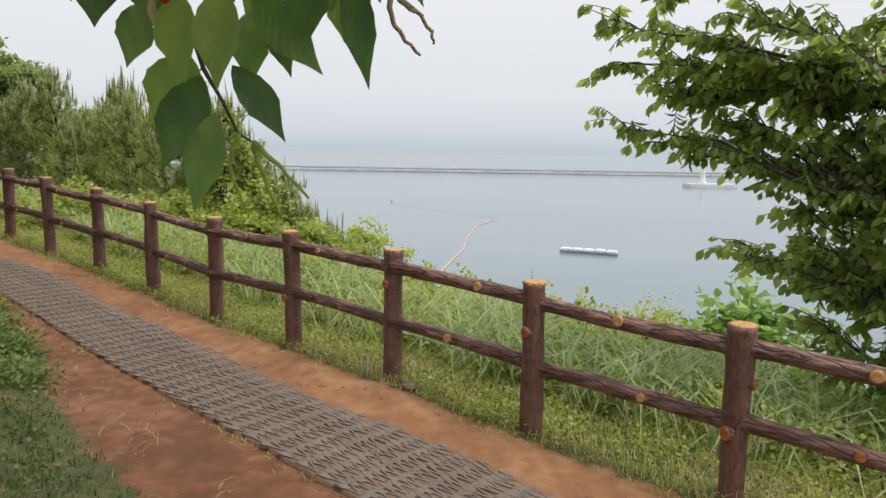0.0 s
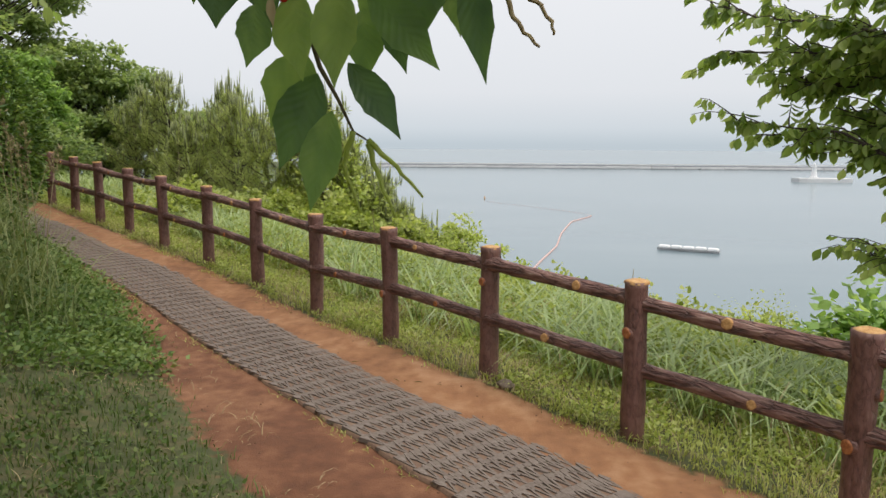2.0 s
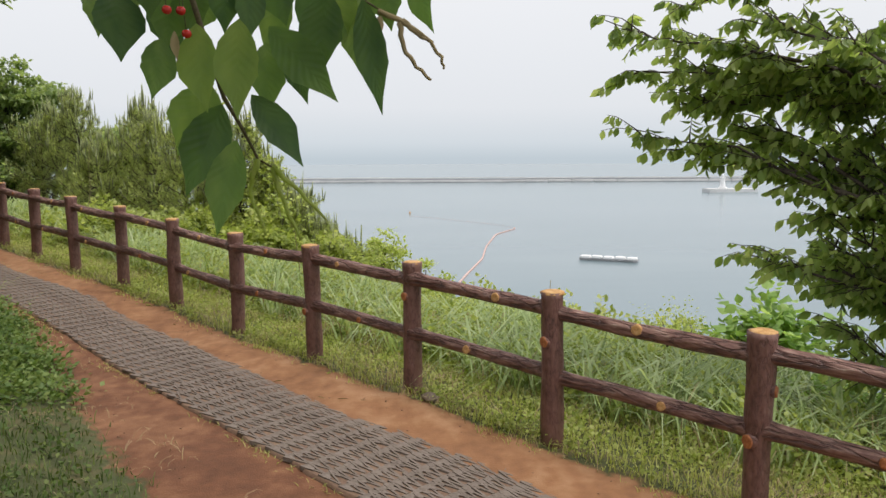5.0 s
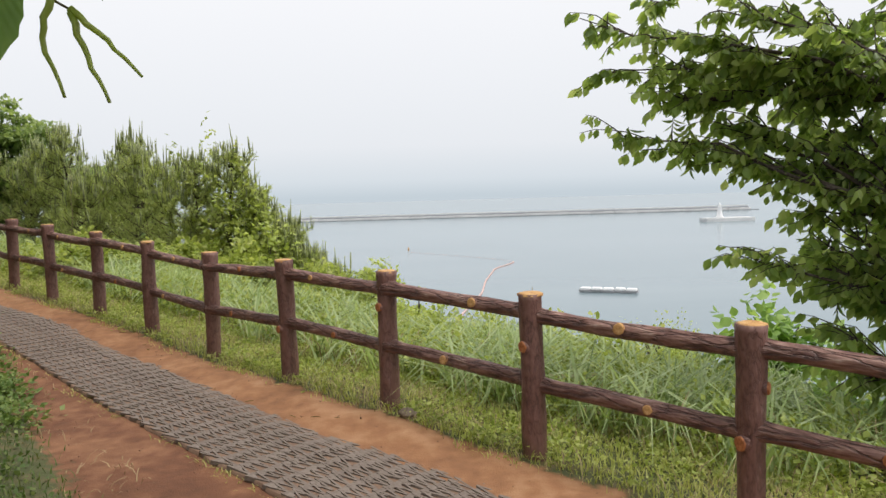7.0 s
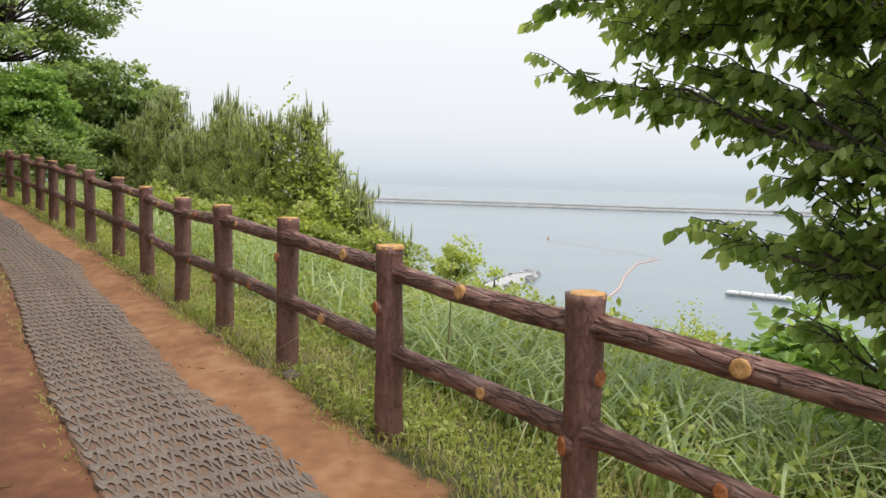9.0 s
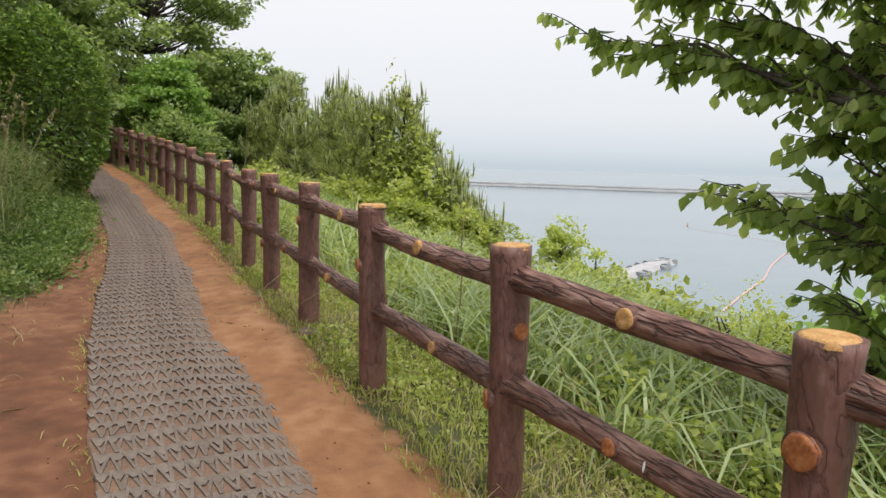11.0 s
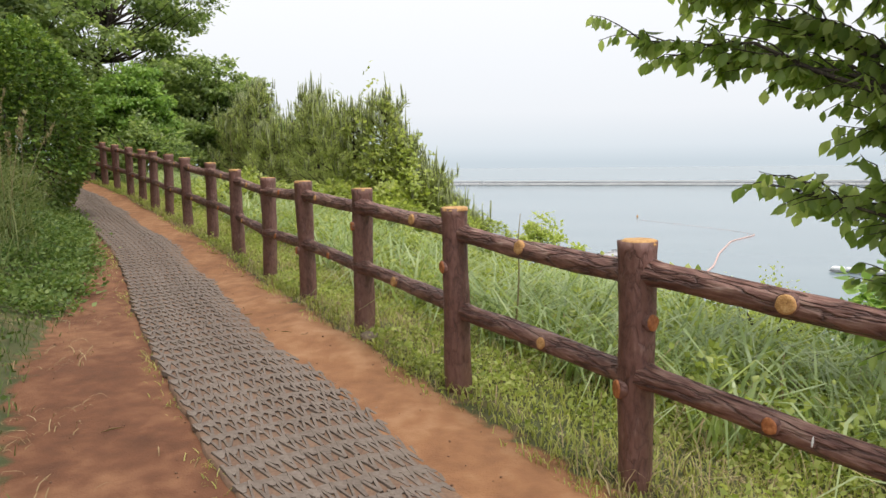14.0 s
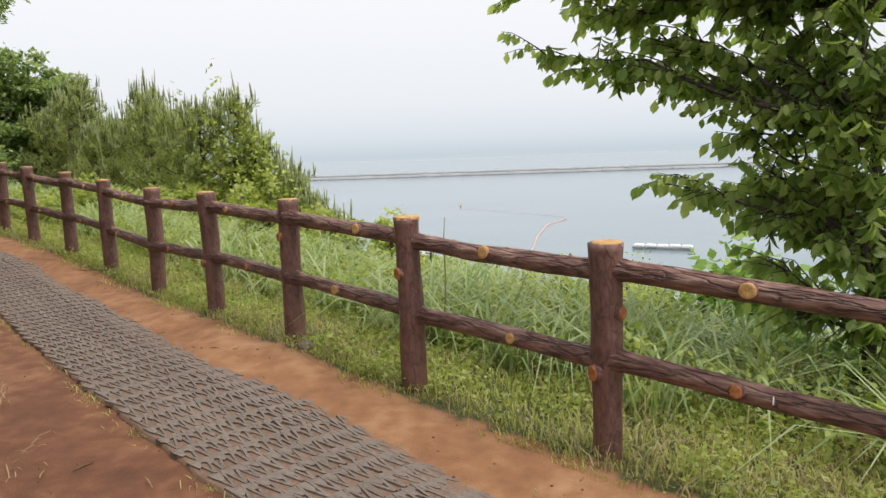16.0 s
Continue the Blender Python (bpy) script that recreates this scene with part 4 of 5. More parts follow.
broad_tree("sapling_tree", "yellow-green sapling low on the slope", .75, 17.1, -.68, .6, -1.9, M_SAPLING, 28, 80, .10, .18)
for x, y, top, w, count, material, tall in ((1.92, 9.0, -.15, .55, 2400, M_WEED, .9), (2.13, 8.0, -.02, .42, 2000, M_WEED, .9), (1.48, 12.0, -.46, .7, 2400, M_WEED, 1.0), (1.6, 8.5, -.22, .5, 2200, M_WEED, .8), (.9, 10.2, -.30, .6, 2400, M_WEED, .8),
                                          (2.95, 8.0, -.12, .5, 2000, M_WEED, .9), (3.4, 7.4, -.32, .5, 2200, M_WEED, .9), (2.45, 6.6, -.30, .5, 2400, M_WEED, .8), (1.4, 7.3, -.32, .5, 2400, M_WEED, .8), (3.25, 5.6, -.05, .45, 2400, M_LIGHTTREE, .9), (2.9, 5.0, -.25, .4, 2200, M_WEED, .8), (3.5, 4.9, .0, .4, 2200, M_LIGHTTREE, 1.0), (2.75, 3.7, -.30, .35, 1600, M_WEED, .6)):
    bush("slope_shrub", "leafy bright green shrub on the seaward slope", x, y, top - tall, top, w, count, .075, material, LEAF_FINE, lump=.4, shell=.7)
bush("slope_shrub", "pale green shrub with broad leaves below the cherry tree", 3.8, 7.5, -.75, .22, .48, 1300, .13, M_LIGHTTREE, LEAF_CHERRY, lump=.45, shell=.7)
bush("slope_shrub", "feathery yellow-green shrub on the slope", 2.72, 7.4, -.7, .14, .42, 2600, .035, M_SAPLING, lump=.5, shell=.8)


for k in range(15):
    cs, cu = -2.6 + 11.5 * k / 14 + random.uniform(-.3, .3), random.uniform(1.9, 3.2)
    q = place(cs, cu + float(fence_c(cs)))
    bush("slope_shrub", "small yellow-green shrub among the tall grass", q[0], q[1], q[2] - .1, q[2] + random.uniform(.38, .58), random.uniform(.28, .5), 1300, .06, M_WEED, LEAF_SMALL, lump=.4, shell=.6)
for x, y, top in ((-11.6, 17.2, 2.9), (-12.9, 18.2, 3.2), (-9.7, 16.6, 2.2), (-13.8, 17.0, 3.4)):
    bush("thicket", "dark leafy thicket at the bend of the path", x, y, stand(x, y) - .2, top, .95, 5000, .11, M_TREE, lump=.3)


def cherry_tree():
    """The cherry tree beyond the fence: leaning trunk, spreading limbs, leaves in drooping rows along fine twigs."""
    base = Vector((3.16, 4.62, stand(3.16, 4.62) - .1))
    t = thing("cherry_tree", "leafy cherry tree with dark branches beyond the fence", "tree", base)
    trunk = [Vector(p) for p in ((0, 0, 0), (.03, .0, .6), (.08, .02, 1.1), (.06, .07, 1.7), (.17, .05, 2.4), (.34, .1, 3.3), (.42, .2, 4.2))]
    ends = (((1.48, 5.46, 1.87), 2), ((1.78, 5.4, 1.77), 2), ((2.28, 5.2, .97), 1), ((2.46, 5.1, .99), 1), ((1.15, 5.35, 2.66), 3), ((1.42, 5.45, 2.32), 3), ((1.65, 5.4, 2.75), 4), ((1.95, 5.5, 2.5), 3), ((1.7, 4.8, 2.9), 4), ((2.2, 5.0, 2.3), 3), ((1.7, 5.7, 2.35), 3), ((2.2, 5.6, 2.2), 3), ((2.5, 5.9, 1.75), 2),
            ((1.9, 4.9, 2.6), 3), ((2.5, 4.6, 2.4), 3), ((2.6, 5.2, 1.55), 2), ((3.6, 6.0, 1.4), 1), ((3.6, 5.8, 1.6), 2), ((3.9, 5.2, 2.2), 3), ((3.8, 4.4, 1.2), 1),
            ((4.2, 5.0, 1.4), 2), ((3.3, 5.6, 2.6), 4), ((2.7, 5.3, 3.0), 4), ((2.0, 5.3, 3.0), 4), ((3.5, 4.0, 2.2), 3), ((2.9, 4.0, 2.5), 3), ((3.3, 6.4, 2.1), 2), ((2.7, 6.2, 2.3), 3),
            ((3.3, 5.3, .7), 1),  ((3.5, 4.9, .75), 1), ((3.2, 5.2, 2.0), 2), ((3.0, 4.9, 1.6), 2), ((2.7, 5.3, 1.5), 2), ((2.75, 5.0, 1.25), 1), ((2.85, 5.4, 1.15), 1), ((2.9, 4.7, 1.45), 2), ((3.0, 5.2, 1.75), 2), ((3.1, 5.6, 1.5), 2),
            ((2.95, 5.0, .95), 1), ((2.6, 5.5, 1.75), 2), ((3.3, 5.2, 1.2), 1), ((3.4, 4.9, 1.7), 2), ((3.1, 4.4, 1.5), 2), ((3.6, 5.2, .9), 1), ((2.3, 5.3, 1.95), 2), ((1.8, 5.5, 2.1), 3), ((3.3, 4.5, .35), 0), ((3.35, 4.9, .4), 0), ((3.05, 4.5, .6), 1), ((3.5, 4.7, .15), 0), ((3.3, 4.2, .2), 0),
            ((3.2, 4.8, 2.3), 3), ((3.4, 5.3, 2.4), 3), ((2.9, 5.1, 2.5), 3), ((2.5, 5.2, 2.6), 3), ((3.6, 4.6, 2.6), 4), ((2.9, 5.6, 2.0), 2), ((3.2, 5.0, .85), 1), ((3.3, 4.25, .6), 1), ((3.5, 4.5, 1.3), 1), ((3.3, 4.2, 1.9), 2), ((2.8, 5.0, 2.0), 2), ((3.0, 4.35, .9), 0), ((2.95, 4.4, 1.25), 1), ((3.0, 4.3, 1.6), 1), ((3.1, 4.3, .3), 0), ((2.95, 4.5, 2.1), 2), ((2.65, 5.1, 1.3), 2), ((2.7, 5.0, 1.0), 1), ((2.75, 5.0, .75), 1), ((2.8, 4.9, .5), 0), ((2.85, 4.8, .25), 0), ((3.05, 5.1, .65), 1), ((3.3, 5.2, .45), 1), ((3.5, 5.3, .6), 1), ((3.2, 4.7, .1), 0), ((2.95, 4.9, .3), 0), ((3.6, 5.0, .35), 0), ((3.1, 5.4, .9), 1), ((3.7, 4.7, 1.9), 2), ((3.9, 4.9, 1.0), 1), ((3.8, 4.8, 2.5), 3), ((1.95, 5.4, 2.12), 3), ((2.15, 5.4, 1.95), 2), ((2.05, 5.2, 2.35), 3))
    limbs, at, along, side = [tube(trunk, [.052, .042, .034, .028, .022, .016, .008], 10, wobble=.06)], [], [], []
    for e, i in ends:
        i = min(i + 1, 5)
        e = Vector(e) - base
        pts = curve_points(trunk[i], e, .05, 6, .03)
        limbs.append(tube(pts, [.022, .018, .015, .012, .009, .006, .003], 6))
        span = (e - trunk[i]).length
        for j in range(int(7 + 10 * span)):
            f = random.uniform(.25, 1.0)
            a = min(int(f * 6), 5)
            q = pts[a].lerp(pts[a + 1], f * 6 - a)
            ang = random.uniform(0, 6.28)
            d = (e - trunk[i]).normalized() * .55 + Vector((math.cos(ang) * .6, math.sin(ang) * .6, random.uniform(-.5, .35)))
            twig = curve_points(q, q + d * random.uniform(.16, .44), .10, 4, .04)
            limbs.append(tube(twig, [.006, .005, .004, .003, .002], 4))
            for m in range(10):
                g = (m + random.random()) / 10
                b = min(int(g * 4), 3)
                r = twig[b].lerp(twig[b + 1], g * 4 - b)
                w = d.normalized()
                lat = w.cross(Vector((0, 0, 1))).normalized() * (1 if m % 2 else -1)
                at.append(r)
                along.append(w * .45 + lat * random.uniform(.2, .9) + Vector((random.gauss(0, .2), random.gauss(0, .2), random.uniform(-1.8, -.35))))
                side.append(w.cross(Vector((0, 0, 1))).cross(lat) + lat.cross(Vector((0, 0, 1))) + Vector((random.gauss(0, .3), random.gauss(0, .3), random.gauss(0, .3))))
    child("trunk", join_tubes("trunk", limbs, M_BARK), t, "bare trunk and branching limbs")
    n = len(at)
    v, f = leaf_cloud(np.array(at), np.array(along), np.array(side), rng.uniform(.066, .118, n), LEAF_CHERRY, .66)
    child("crown", quick_mesh("crown", v, f, M_CHERRY), t)


cherry_tree()

# ---------------------------------------------------------------- cherry branch hanging over the bank
spray = thing("cherry_branch", "cherry branch with broad leaves, red fruit and curled pods", "branch", (-.004, 0, .018))


def hanging_leaf(a, b, width, material=M_NEARLEAF):
    """One large toothed leaf from stalk to tip, folded along its midrib."""
    a, b = Vector(a), Vector(b)
    d = (b - a) * 1.1
    width *= 0.98
    L = d.length
    rnd = random.Random(int(abs(a.x) * 9999) + int(abs(b.z) * 7777))
    face = (Vector((-0.58, 0.45, 1.69)) - a).normalized() + Vector((rnd.uniform(-.5, .5), rnd.uniform(-.3, .3), rnd.uniform(-.4, .6)))
    x = d.cross(face).normalized()
    n = x.cross(d).normalized()
    verts, faces, rows = [], [], 12
    for i in range(rows + 1):
        f = i / rows
        w = width * .52 * math.sin(math.pi * f ** .92) ** .85 if 0 < f < 1 else .0006
        if f > .62:
            w *= 1 - .62 * ((f - .62) / .38) ** .8
        curl = -.12 * L * (f - .4) ** 2
        for j in range(5):
            g = (j - 2) / 2
            tooth = 1 + (.05 if i % 2 and abs(g) == 1 else 0)
            rib = .006 * math.sin(i * 2.4) * abs(g)
            verts.append(a + d * f + x * (w * g * tooth) + n * (curl + .25 * w * abs(g) ** 1.3 + rib * w * 8))
    for i in range(rows):
        for j in range(4):
            k = i * 5 + j
            faces.append((k, k + 1, k + 6, k + 5))
    me = mesh_from("leaf", verts, faces, material, True)
    where = np.array([(i / rows, abs(j - 2) / 2, 0) for i in range(rows + 1) for j in range(5)], np.float32)
    me.attributes.new("leaf_place", "FLOAT_VECTOR", "POINT").data.foreach_set("vector", where.ravel())
    return child("leaf", me, spray)


hanging_leaf((-0.643, 1.3, 1.864), (-0.646, 1.28, 1.75), 0.054)
hanging_leaf((-0.703, 1.33, 1.863), (-0.691, 1.31, 1.759), 0.056)
hanging_leaf((-0.754, 1.36, 1.848), (-0.762, 1.34, 1.775), 0.046)
hanging_leaf((-0.809, 1.36, 1.91), (-0.8, 1.34, 1.824), 0.062)
hanging_leaf((-0.86, 1.42, 1.929), (-0.847, 1.4, 1.862), 0.041)
hanging_leaf((-0.609, 1.32, 1.859), (-0.53, 1.3, 1.771), 0.052)
hanging_leaf((-0.621, 1.38, 1.848), (-0.617, 1.36, 1.759), 0.047)
hanging_leaf((-0.537, 1.35, 1.911), (-0.546, 1.33, 1.806), 0.059)
hanging_leaf((-0.489, 1.34, 1.9), (-0.468, 1.32, 1.761), 0.042)
hanging_leaf((-0.507, 1.39, 1.891), (-0.497, 1.37, 1.818), 0.036)
hanging_leaf((-0.635, 1.33, 1.774), (-0.574, 1.31, 1.689), 0.045)
hanging_leaf((-0.697, 1.38, 1.791), (-0.736, 1.36, 1.702), 0.072)
hanging_leaf((-0.677, 1.35, 1.762), (-0.72, 1.33, 1.652), 0.061)
hanging_leaf((-0.654, 1.31, 1.714), (-0.677, 1.29, 1.603), 0.048)
hanging_leaf((-0.604, 1.4, 1.939), (-0.595, 1.38, 1.876), 0.048)
hanging_leaf((-0.726, 1.4, 1.942), (-0.714, 1.38, 1.857), 0.050)
hanging_leaf((-0.804, 1.43, 1.952), (-0.808, 1.41, 1.889), 0.043)
hanging_leaf((-0.59, 1.37, 1.846), (-0.567, 1.35, 1.77), 0.034)
hanging_leaf((-0.674, 1.42, 1.953), (-0.68, 1.4, 1.871), 0.049)
hanging_leaf((-0.753, 1.33, 1.933), (-0.753, 1.31, 1.871), 0.045)
hanging_leaf((-0.477, 1.41, 1.93), (-0.495, 1.39, 1.876), 0.040)
hanging_leaf((-0.743, 1.41, 1.931), (-0.758, 1.39, 1.845), 0.057)
hanging_leaf((-0.727, 1.32, 1.851), (-0.724, 1.315, 1.816), 0.012, M_STRAW)


for k in range(12):
    f = k / 11
    a = Vector((-0.82 + .40 * f, 1.42 + .05 * math.sin(k * 2.3), 1.965 - .03 * abs(math.sin(k * 1.7))))
    hanging_leaf(a, a + Vector((.03 * math.sin(k * 1.9), -.02, -.085 - .02 * math.cos(k))), .046 + .006 * math.sin(k))


def sprig(name, points, r0, r1, material, label=""):
    if name == "pod":
        fine = []
        for i in range(len(points) - 1):
            a, b = Vector(points[i]), Vector(points[i + 1])
            fine += [a.lerp(b, k / 4) + Vector((math.sin(2.2 * (i * 4 + k)), math.cos(1.7 * (i * 4 + k)), 0)) * (.0035 if r0 < .004 else .0015) for k in range(4)]
        points = fine + [Vector(points[-1])]
    n = len(points) - 1
    child(name, join_tubes(name, [tube(points, [r0 + (r1 - r0) * i / n for i in range(n + 1)], 6, wobble=.12)], material), spray, label)


sprig("twig", [(-0.9, 1.2, 2.5), (-0.79, 1.33, 2.15), (-0.723, 1.345, 1.95), (-0.691, 1.345, 1.83), (-0.673, 1.345, 1.769), (-0.651, 1.345, 1.729), (-0.632, 1.345, 1.689), (-0.614, 1.345, 1.678)], .006, .0012, M_TWIG)
sprig("twig", [(-0.723, 1.345, 1.95), (-0.58, 1.36, 1.925), (-0.494, 1.36, 1.905), (-0.464, 1.345, 1.885)], .003, .0012, M_TWIG)
for pts in (((-0.632, 1.34, 1.689), (-0.644, 1.34, 1.648), (-0.624, 1.34, 1.585)), ((-0.613, 1.34, 1.674), (-0.598, 1.34, 1.627), (-0.578, 1.34, 1.579)),
            ((-0.613, 1.34, 1.678), (-0.577, 1.34, 1.645), (-0.543, 1.34, 1.606))):
    sprig("pod", pts, .0045, .0018, M_WEED, "narrow curled green pod")
for pts in (((-0.468, 1.34, 1.883), (-0.44, 1.34, 1.872), (-0.405, 1.34, 1.851), (-0.384, 1.34, 1.824), (-0.381, 1.34, 1.809)), ((-0.44, 1.34, 1.869), (-0.435, 1.34, 1.835), (-0.417, 1.34, 1.811), (-0.398, 1.34, 1.794)),
            ((-0.436, 1.34, 1.872), (-0.412, 1.34, 1.851), (-0.395, 1.34, 1.844)), ((-0.466, 1.34, 1.876), (-0.466, 1.34, 1.832), (-0.465, 1.34, 1.801))):
    sprig("pod", pts, .0040, .0018, M_STRAW, "withered brown curled pod")
for p in ((-0.732, 1.31, 1.875), (-0.715, 1.31, 1.874), (-0.709, 1.31, 1.846)):
    bm = bmesh.new()
    bmesh.ops.create_uvsphere(bm, u_segments=10, v_segments=8, radius=.0062)
    for vv in bm.verts:
        vv.co.z *= .92 if vv.co.z < 0 else (.75 if vv.co.xy.length < .003 else 1)
    part("berry", bm, M_BERRY, spray, "shiny red cherry").location = p
    sprig("stalk", [p, (p[0] - .004, p[1] + .004, p[2] + .03), (-0.722, 1.345, 1.935)], .0006, .0006, M_TWIG)

# ---------------------------------------------------------------- out at sea
def block(bm, size, at, bevel=.15):
    r = bmesh.ops.create_cube(bm, size=1)
    bmesh.ops.scale(bm, vec=size, verts=r["verts"])
    bmesh.ops.translate(bm, vec=at, verts=r["verts"])
    e = list({e for v in r["verts"] for e in v.link_edges})
    bmesh.ops.bevel(bm, geom=e, offset=bevel, segments=2, affect="EDGES")


wall = thing("breakwater", "long low pale concrete breakwater across the bay", "breakwater", (0, 1068, SEA_LEVEL))
wall.rotation_euler = (0, 0, -.09)
for k in range(36):
    bm = bmesh.new()
    block(bm, (33.6, 9, 3.0 + .4 * math.sin(k * 1.7)), (0, 0, 1.9), .5)
    part("caisson", bm, M_CONCRETE, wall, smooth=False).location = (-640 + 34 * k, 2 * math.sin(k), 0)
for k in range(18):
    bm = bmesh.new()
    block(bm, (67, 5, 1.5), (0, 0, 0), .4)
    part("parapet", bm, M_CONCRETE, wall, "pale seaward parapet", smooth=False).location = (-620 + 68 * k, 14, 6.2 + .35 * math.sin(2.3 * k))
bm = bmesh.new()
block(bm, (1224, 6, 5.4), (0, 0, 0), .3)
part("core", bm, M_ROCK, wall, "dark recessed wall between quay and parapet", smooth=False).location = (-44, 9, 2.4)
bm = bmesh.new()
for k in range(200):
    block(bm, (random.uniform(4, 8), 5, random.uniform(.9, 1.9)), (-640 + 6.1 * k + random.uniform(-2, 2), -7 + random.uniform(-1, 1), .2), .5)
armour = part("rubble", bm, M_ROCK, wall, "dark rocks along the waterline", smooth=False)
tagged(armour, kind="stuff")

islet = thing("lighthouse", "small white lighthouse on a concrete pier head", "lighthouse", (353, 694, SEA_LEVEL))
bm = bmesh.new()
block(bm, (52, 16, 4.4), (8, 0, 1.6), .6)
part("pier_head", bm, M_CONCRETE, islet, smooth=False)
verts, faces = tube([(0, 0, 3.5), (0, 0, 5.2), (0, 0, 5.3), (0, 0, 14), (0, 0, 14.2), (0, 0, 14.8), (0, 0, 14.9), (0, 0, 17.2), (0, 0, 19)], [4.2, 4.2, 3.0, 1.7, 2.5, 2.5, 1.3, 1.3, .2], 16)
child("tower", mesh_from("tower", verts, faces, M_WHITE), islet, "white tapering tower with gallery")

barge = thing("pontoon", "low white floating pontoon moored in the bay", "pontoon", (79.1, 233.9, SEA_LEVEL))
barge.rotation_euler = (0, 0, math.atan2(-10.06, 18.44))
bm = bmesh.new()
block(bm, (19.6, 3.6, .5), (0, 0, .55), .1)
part("deck", bm, M_ROCK, barge, "dark deck frame", smooth=False)
for k in range(5):
    bm = bmesh.new()
    block(bm, (3.5, 3.2, .9), (0, 0, 0), .25)
    part("float", bm, M_WHITE, barge, "white float block", smooth=False).location = (-7.8 + 3.9 * k, 0, 1.1 + .12 * math.sin(3 * k))

boom = thing("float_line", "faded red line of floats curving across the water", "float line", (0, 0, SEA_LEVEL))
way = [(20, 184), (26.5, 208), (37, 243), (44, 278), (55.5, 322), (66, 341), (71, 350), (69, 359), (62, 375), (42, 407), (22, 437)]
pts = []
for i in range(len(way) - 1):
    a, b = Vector(way[i]), Vector(way[i + 1])
    n = max(2, int((b - a).length / 2.6))
    pts += [a.lerp(b, j / n) for j in range(n)]
for k in range(3):
    pts = [pts[0]] + [(pts[i - 1] + pts[i] * 2 + pts[i + 1]) / 4 for i in range(1, len(pts) - 1)] + [pts[-1]]
fl = mesh_from("float", *tube([(-1.0, 0, 0), (-.85, 0, 0), (.85, 0, 0), (1.0, 0, 0)], [.12, .32, .32, .12], 8), M_FLOAT, True)
for i, p in enumerate(pts):
    q = pts[min(i + 1, len(pts) - 1)] - pts[max(i - 1, 0)]
    o = child("float", fl, boom)
    far = 1 if p.y < 352 else .4
    o.matrix_basis = Matrix.LocRotScale((p.x, p.y, .15), Euler((0, 0, math.atan2(q.y, q.x))), (far, far, far))
child("rope", join_tubes("rope", [tube([(p.x, p.y, .12) for p in pts if p.y < 352], [.04] * sum(p.y < 352 for p in pts), 5)], M_FLOAT), boom)

groyne = thing("rock_groyne", "dark rocky groyne reaching into the bay", "groyne", (0, 0, SEA_LEVEL))
def groyne_at(f):
    return Vector((-40 + 52 * f, 110 + 173 * f ** .9, 0))


bm = bmesh.new()
rows = []
for k in range(26):
    f = .15 + .77 * k / 25
    c, d = groyne_at(f), (groyne_at(f + .01) - groyne_at(f)).normalized()
    side = Vector((d.y, -d.x, 0))
    rows.append([bm.verts.new(c + side * w + Vector((0, 0, h + .15 * noise.noise(Vector((k * .7, w, 0)))))) for w, h in ((-5.2, -1), (-3.0, 1.3), (2.6, 1.5), (4.8, -1))])
for a, b in zip(rows, rows[1:]):
    for q in range(3):
        bm.faces.new((a[q], a[q + 1], b[q + 1], b[q]))
part("mole", bm, M_MOLE, groyne, "pale grey sloping concrete mole", smooth=False)
for k in range(46):
    f = .86 + .14 * k / 45 if k < 26 else random.uniform(.2, .9)
    bm = bmesh.new()
    block(bm, (random.uniform(2.0, 3.6), random.uniform(2.5, 4), random.uniform(1.4, 2.4)), (0, 0, 0), .5)
    r = part("rock", bm, M_ROCK, groyne, smooth=False)
    off = random.uniform(-2.5, 2.5) if k < 26 else random.choice((-4.6, 4.4))
    r.location = groyne_at(f) + Vector((off * .87, -off * .5, .35))
    r.rotation_euler = (random.uniform(-.2, .2), random.uniform(-.2, .2), 0.9 + random.uniform(-.4, .4))

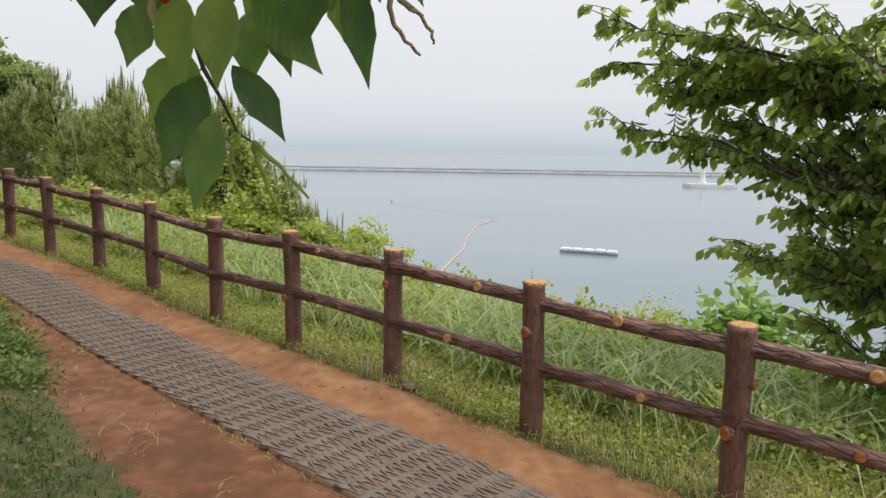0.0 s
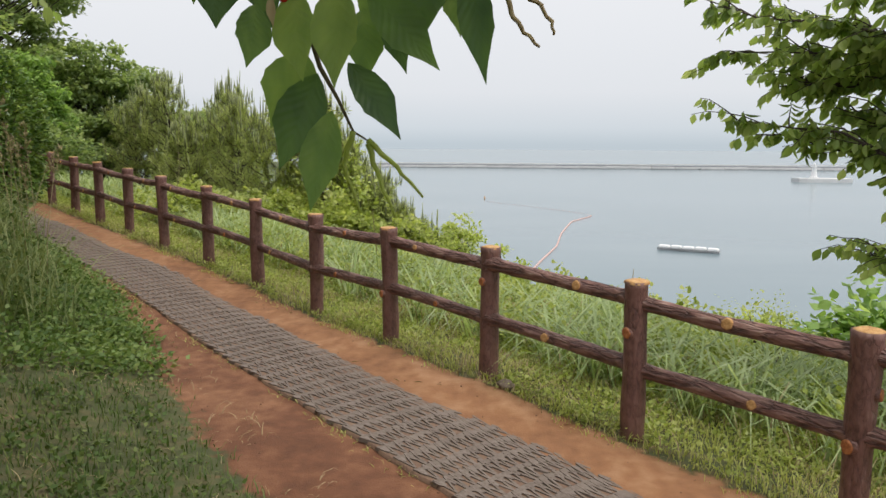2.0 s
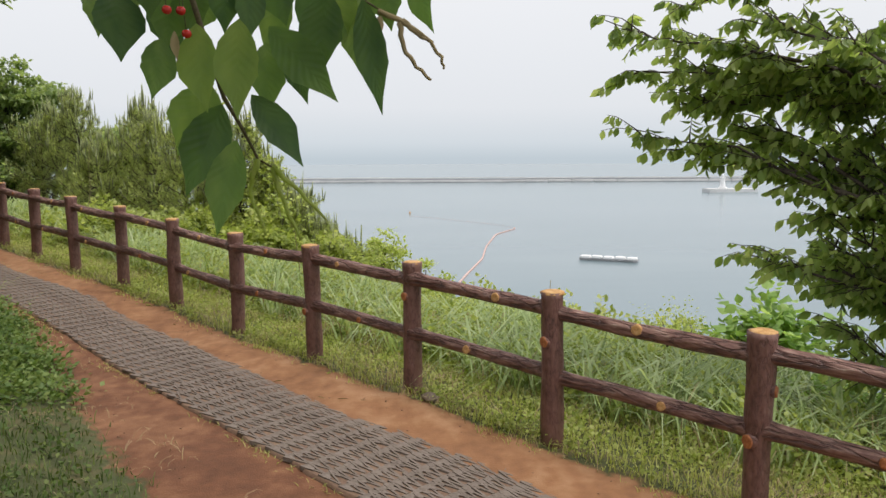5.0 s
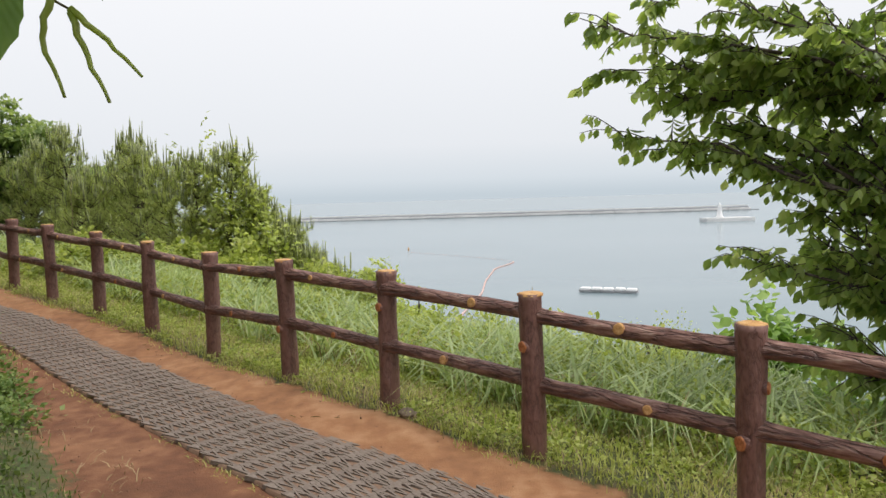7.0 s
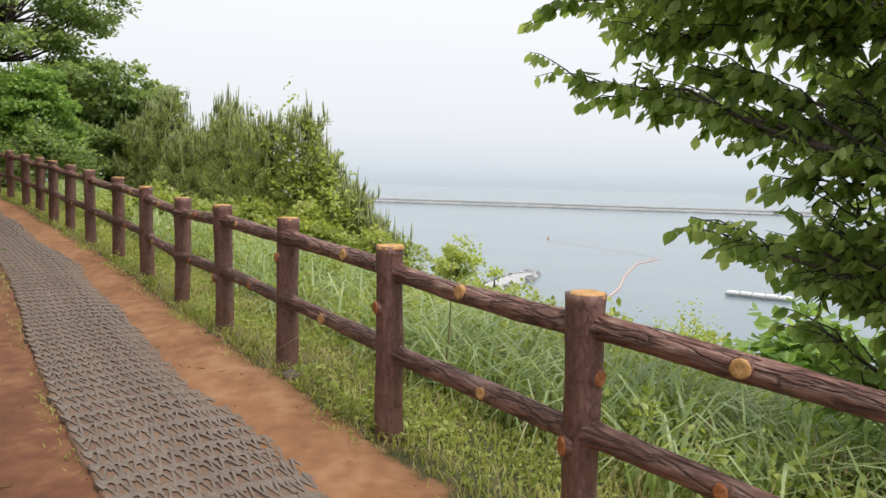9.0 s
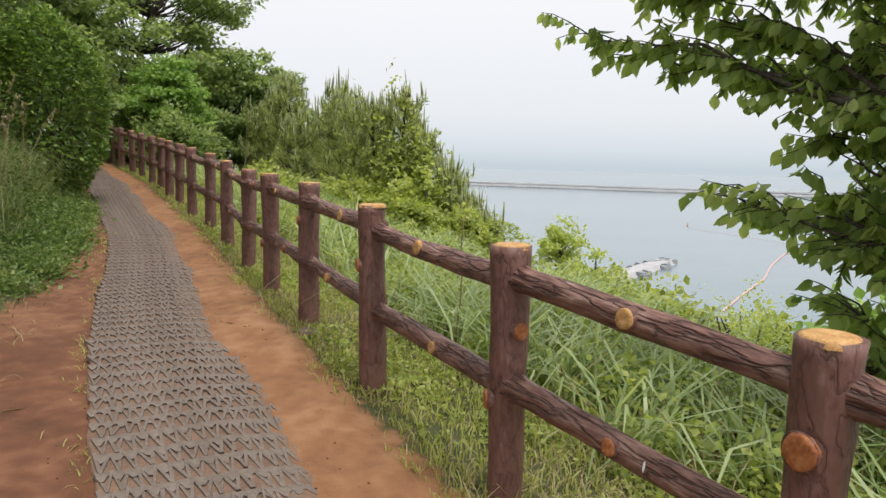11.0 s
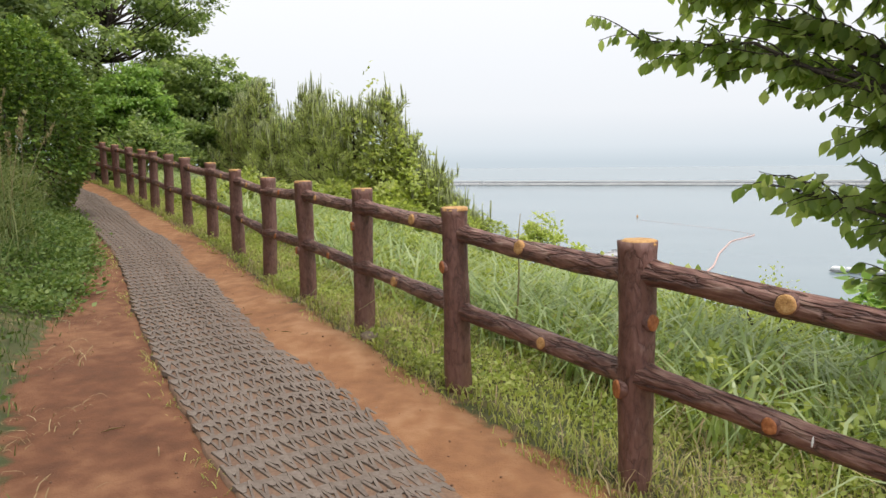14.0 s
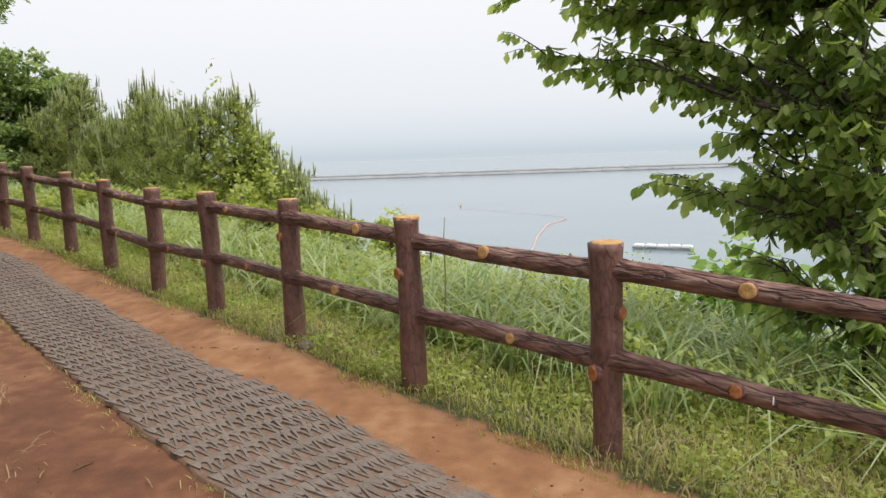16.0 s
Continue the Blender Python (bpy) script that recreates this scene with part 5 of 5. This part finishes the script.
buoy = thing("marker_buoy", "small orange marker buoy afloat in the bay", "buoy", (22.9, 455, SEA_LEVEL))
child("hull", mesh_from("hull", *tube([(0, 0, -.3), (0, 0, .2), (0, 0, .9), (0, 0, 1.0), (0, 0, 2.0), (0, 0, 2.1)], [.3, .55, .5, .2, .12, .05], 12), M_CUT, True), buoy)

# stone at the foot of a post
bm = bmesh.new()
bmesh.ops.create_icosphere(bm, subdivisions=3, radius=.06)
for vv in bm.verts:
    vv.co *= 1 + .25 * noise.noise(vv.co * 14)
    vv.co.z *= .5
stone = thing("stone", "rounded grey-brown stone at the foot of a post", "stone", (-0.12, 5.03, stand(-.12, 5.03) + .035))
part("rock", bm, M_STONE, stone)


# grit and small stones on the bare earth
n = 600
gs_, gu_ = scatter(n, -4, 7, -2.1, 0.0)
at = place(gs_, gu_ + fence_c(gs_))
octa = np.array([(1, 0, 0), (0, 1, 0), (-1, 0, 0), (0, -1, 0), (0, 0, .7), (0, 0, -.7)])
tri = np.array([(0, 1, 4), (1, 2, 4), (2, 3, 4), (3, 0, 4), (1, 0, 5), (2, 1, 5), (3, 2, 5), (0, 3, 5)])
size = rng.uniform(.003, .008, (n, 1, 1)) * rng.uniform(.6, 1.3, (n, 6, 1))
v = (at[:, None, :] + octa[None] * size + np.array((0, 0, .003))).reshape(-1, 3)
f = (tri[None] + (np.arange(n) * 6)[:, None, None]).reshape(-1, 3)
tagged(new("grit", quick_mesh("grit", v, f, M_GRIT)), "small stones and grit scattered on the earth", "grit", kind="stuff")


def dry_stalk(x, y, top, lean):
    """A bare dry stalk standing among the greenery."""
    z = stand(x, y)
    t = thing("dry_stalk", "thin pale dry stalk standing in the grass", "stalk", (x, y, z))
    child("stem", join_tubes("stem", [tube(curve_points((0, 0, 0), (lean, lean * .4, top - z), 0, 5, .012), [.008, .007, .006, .005, .004, .002], 5)], M_SEED), t)


dry_stalk(-5.0, 12.1, 1.95, .10)
dry_stalk(0.75, 5.3, .84, .03)
dry_stalk(-1.3, 8.6, .95, -.08)
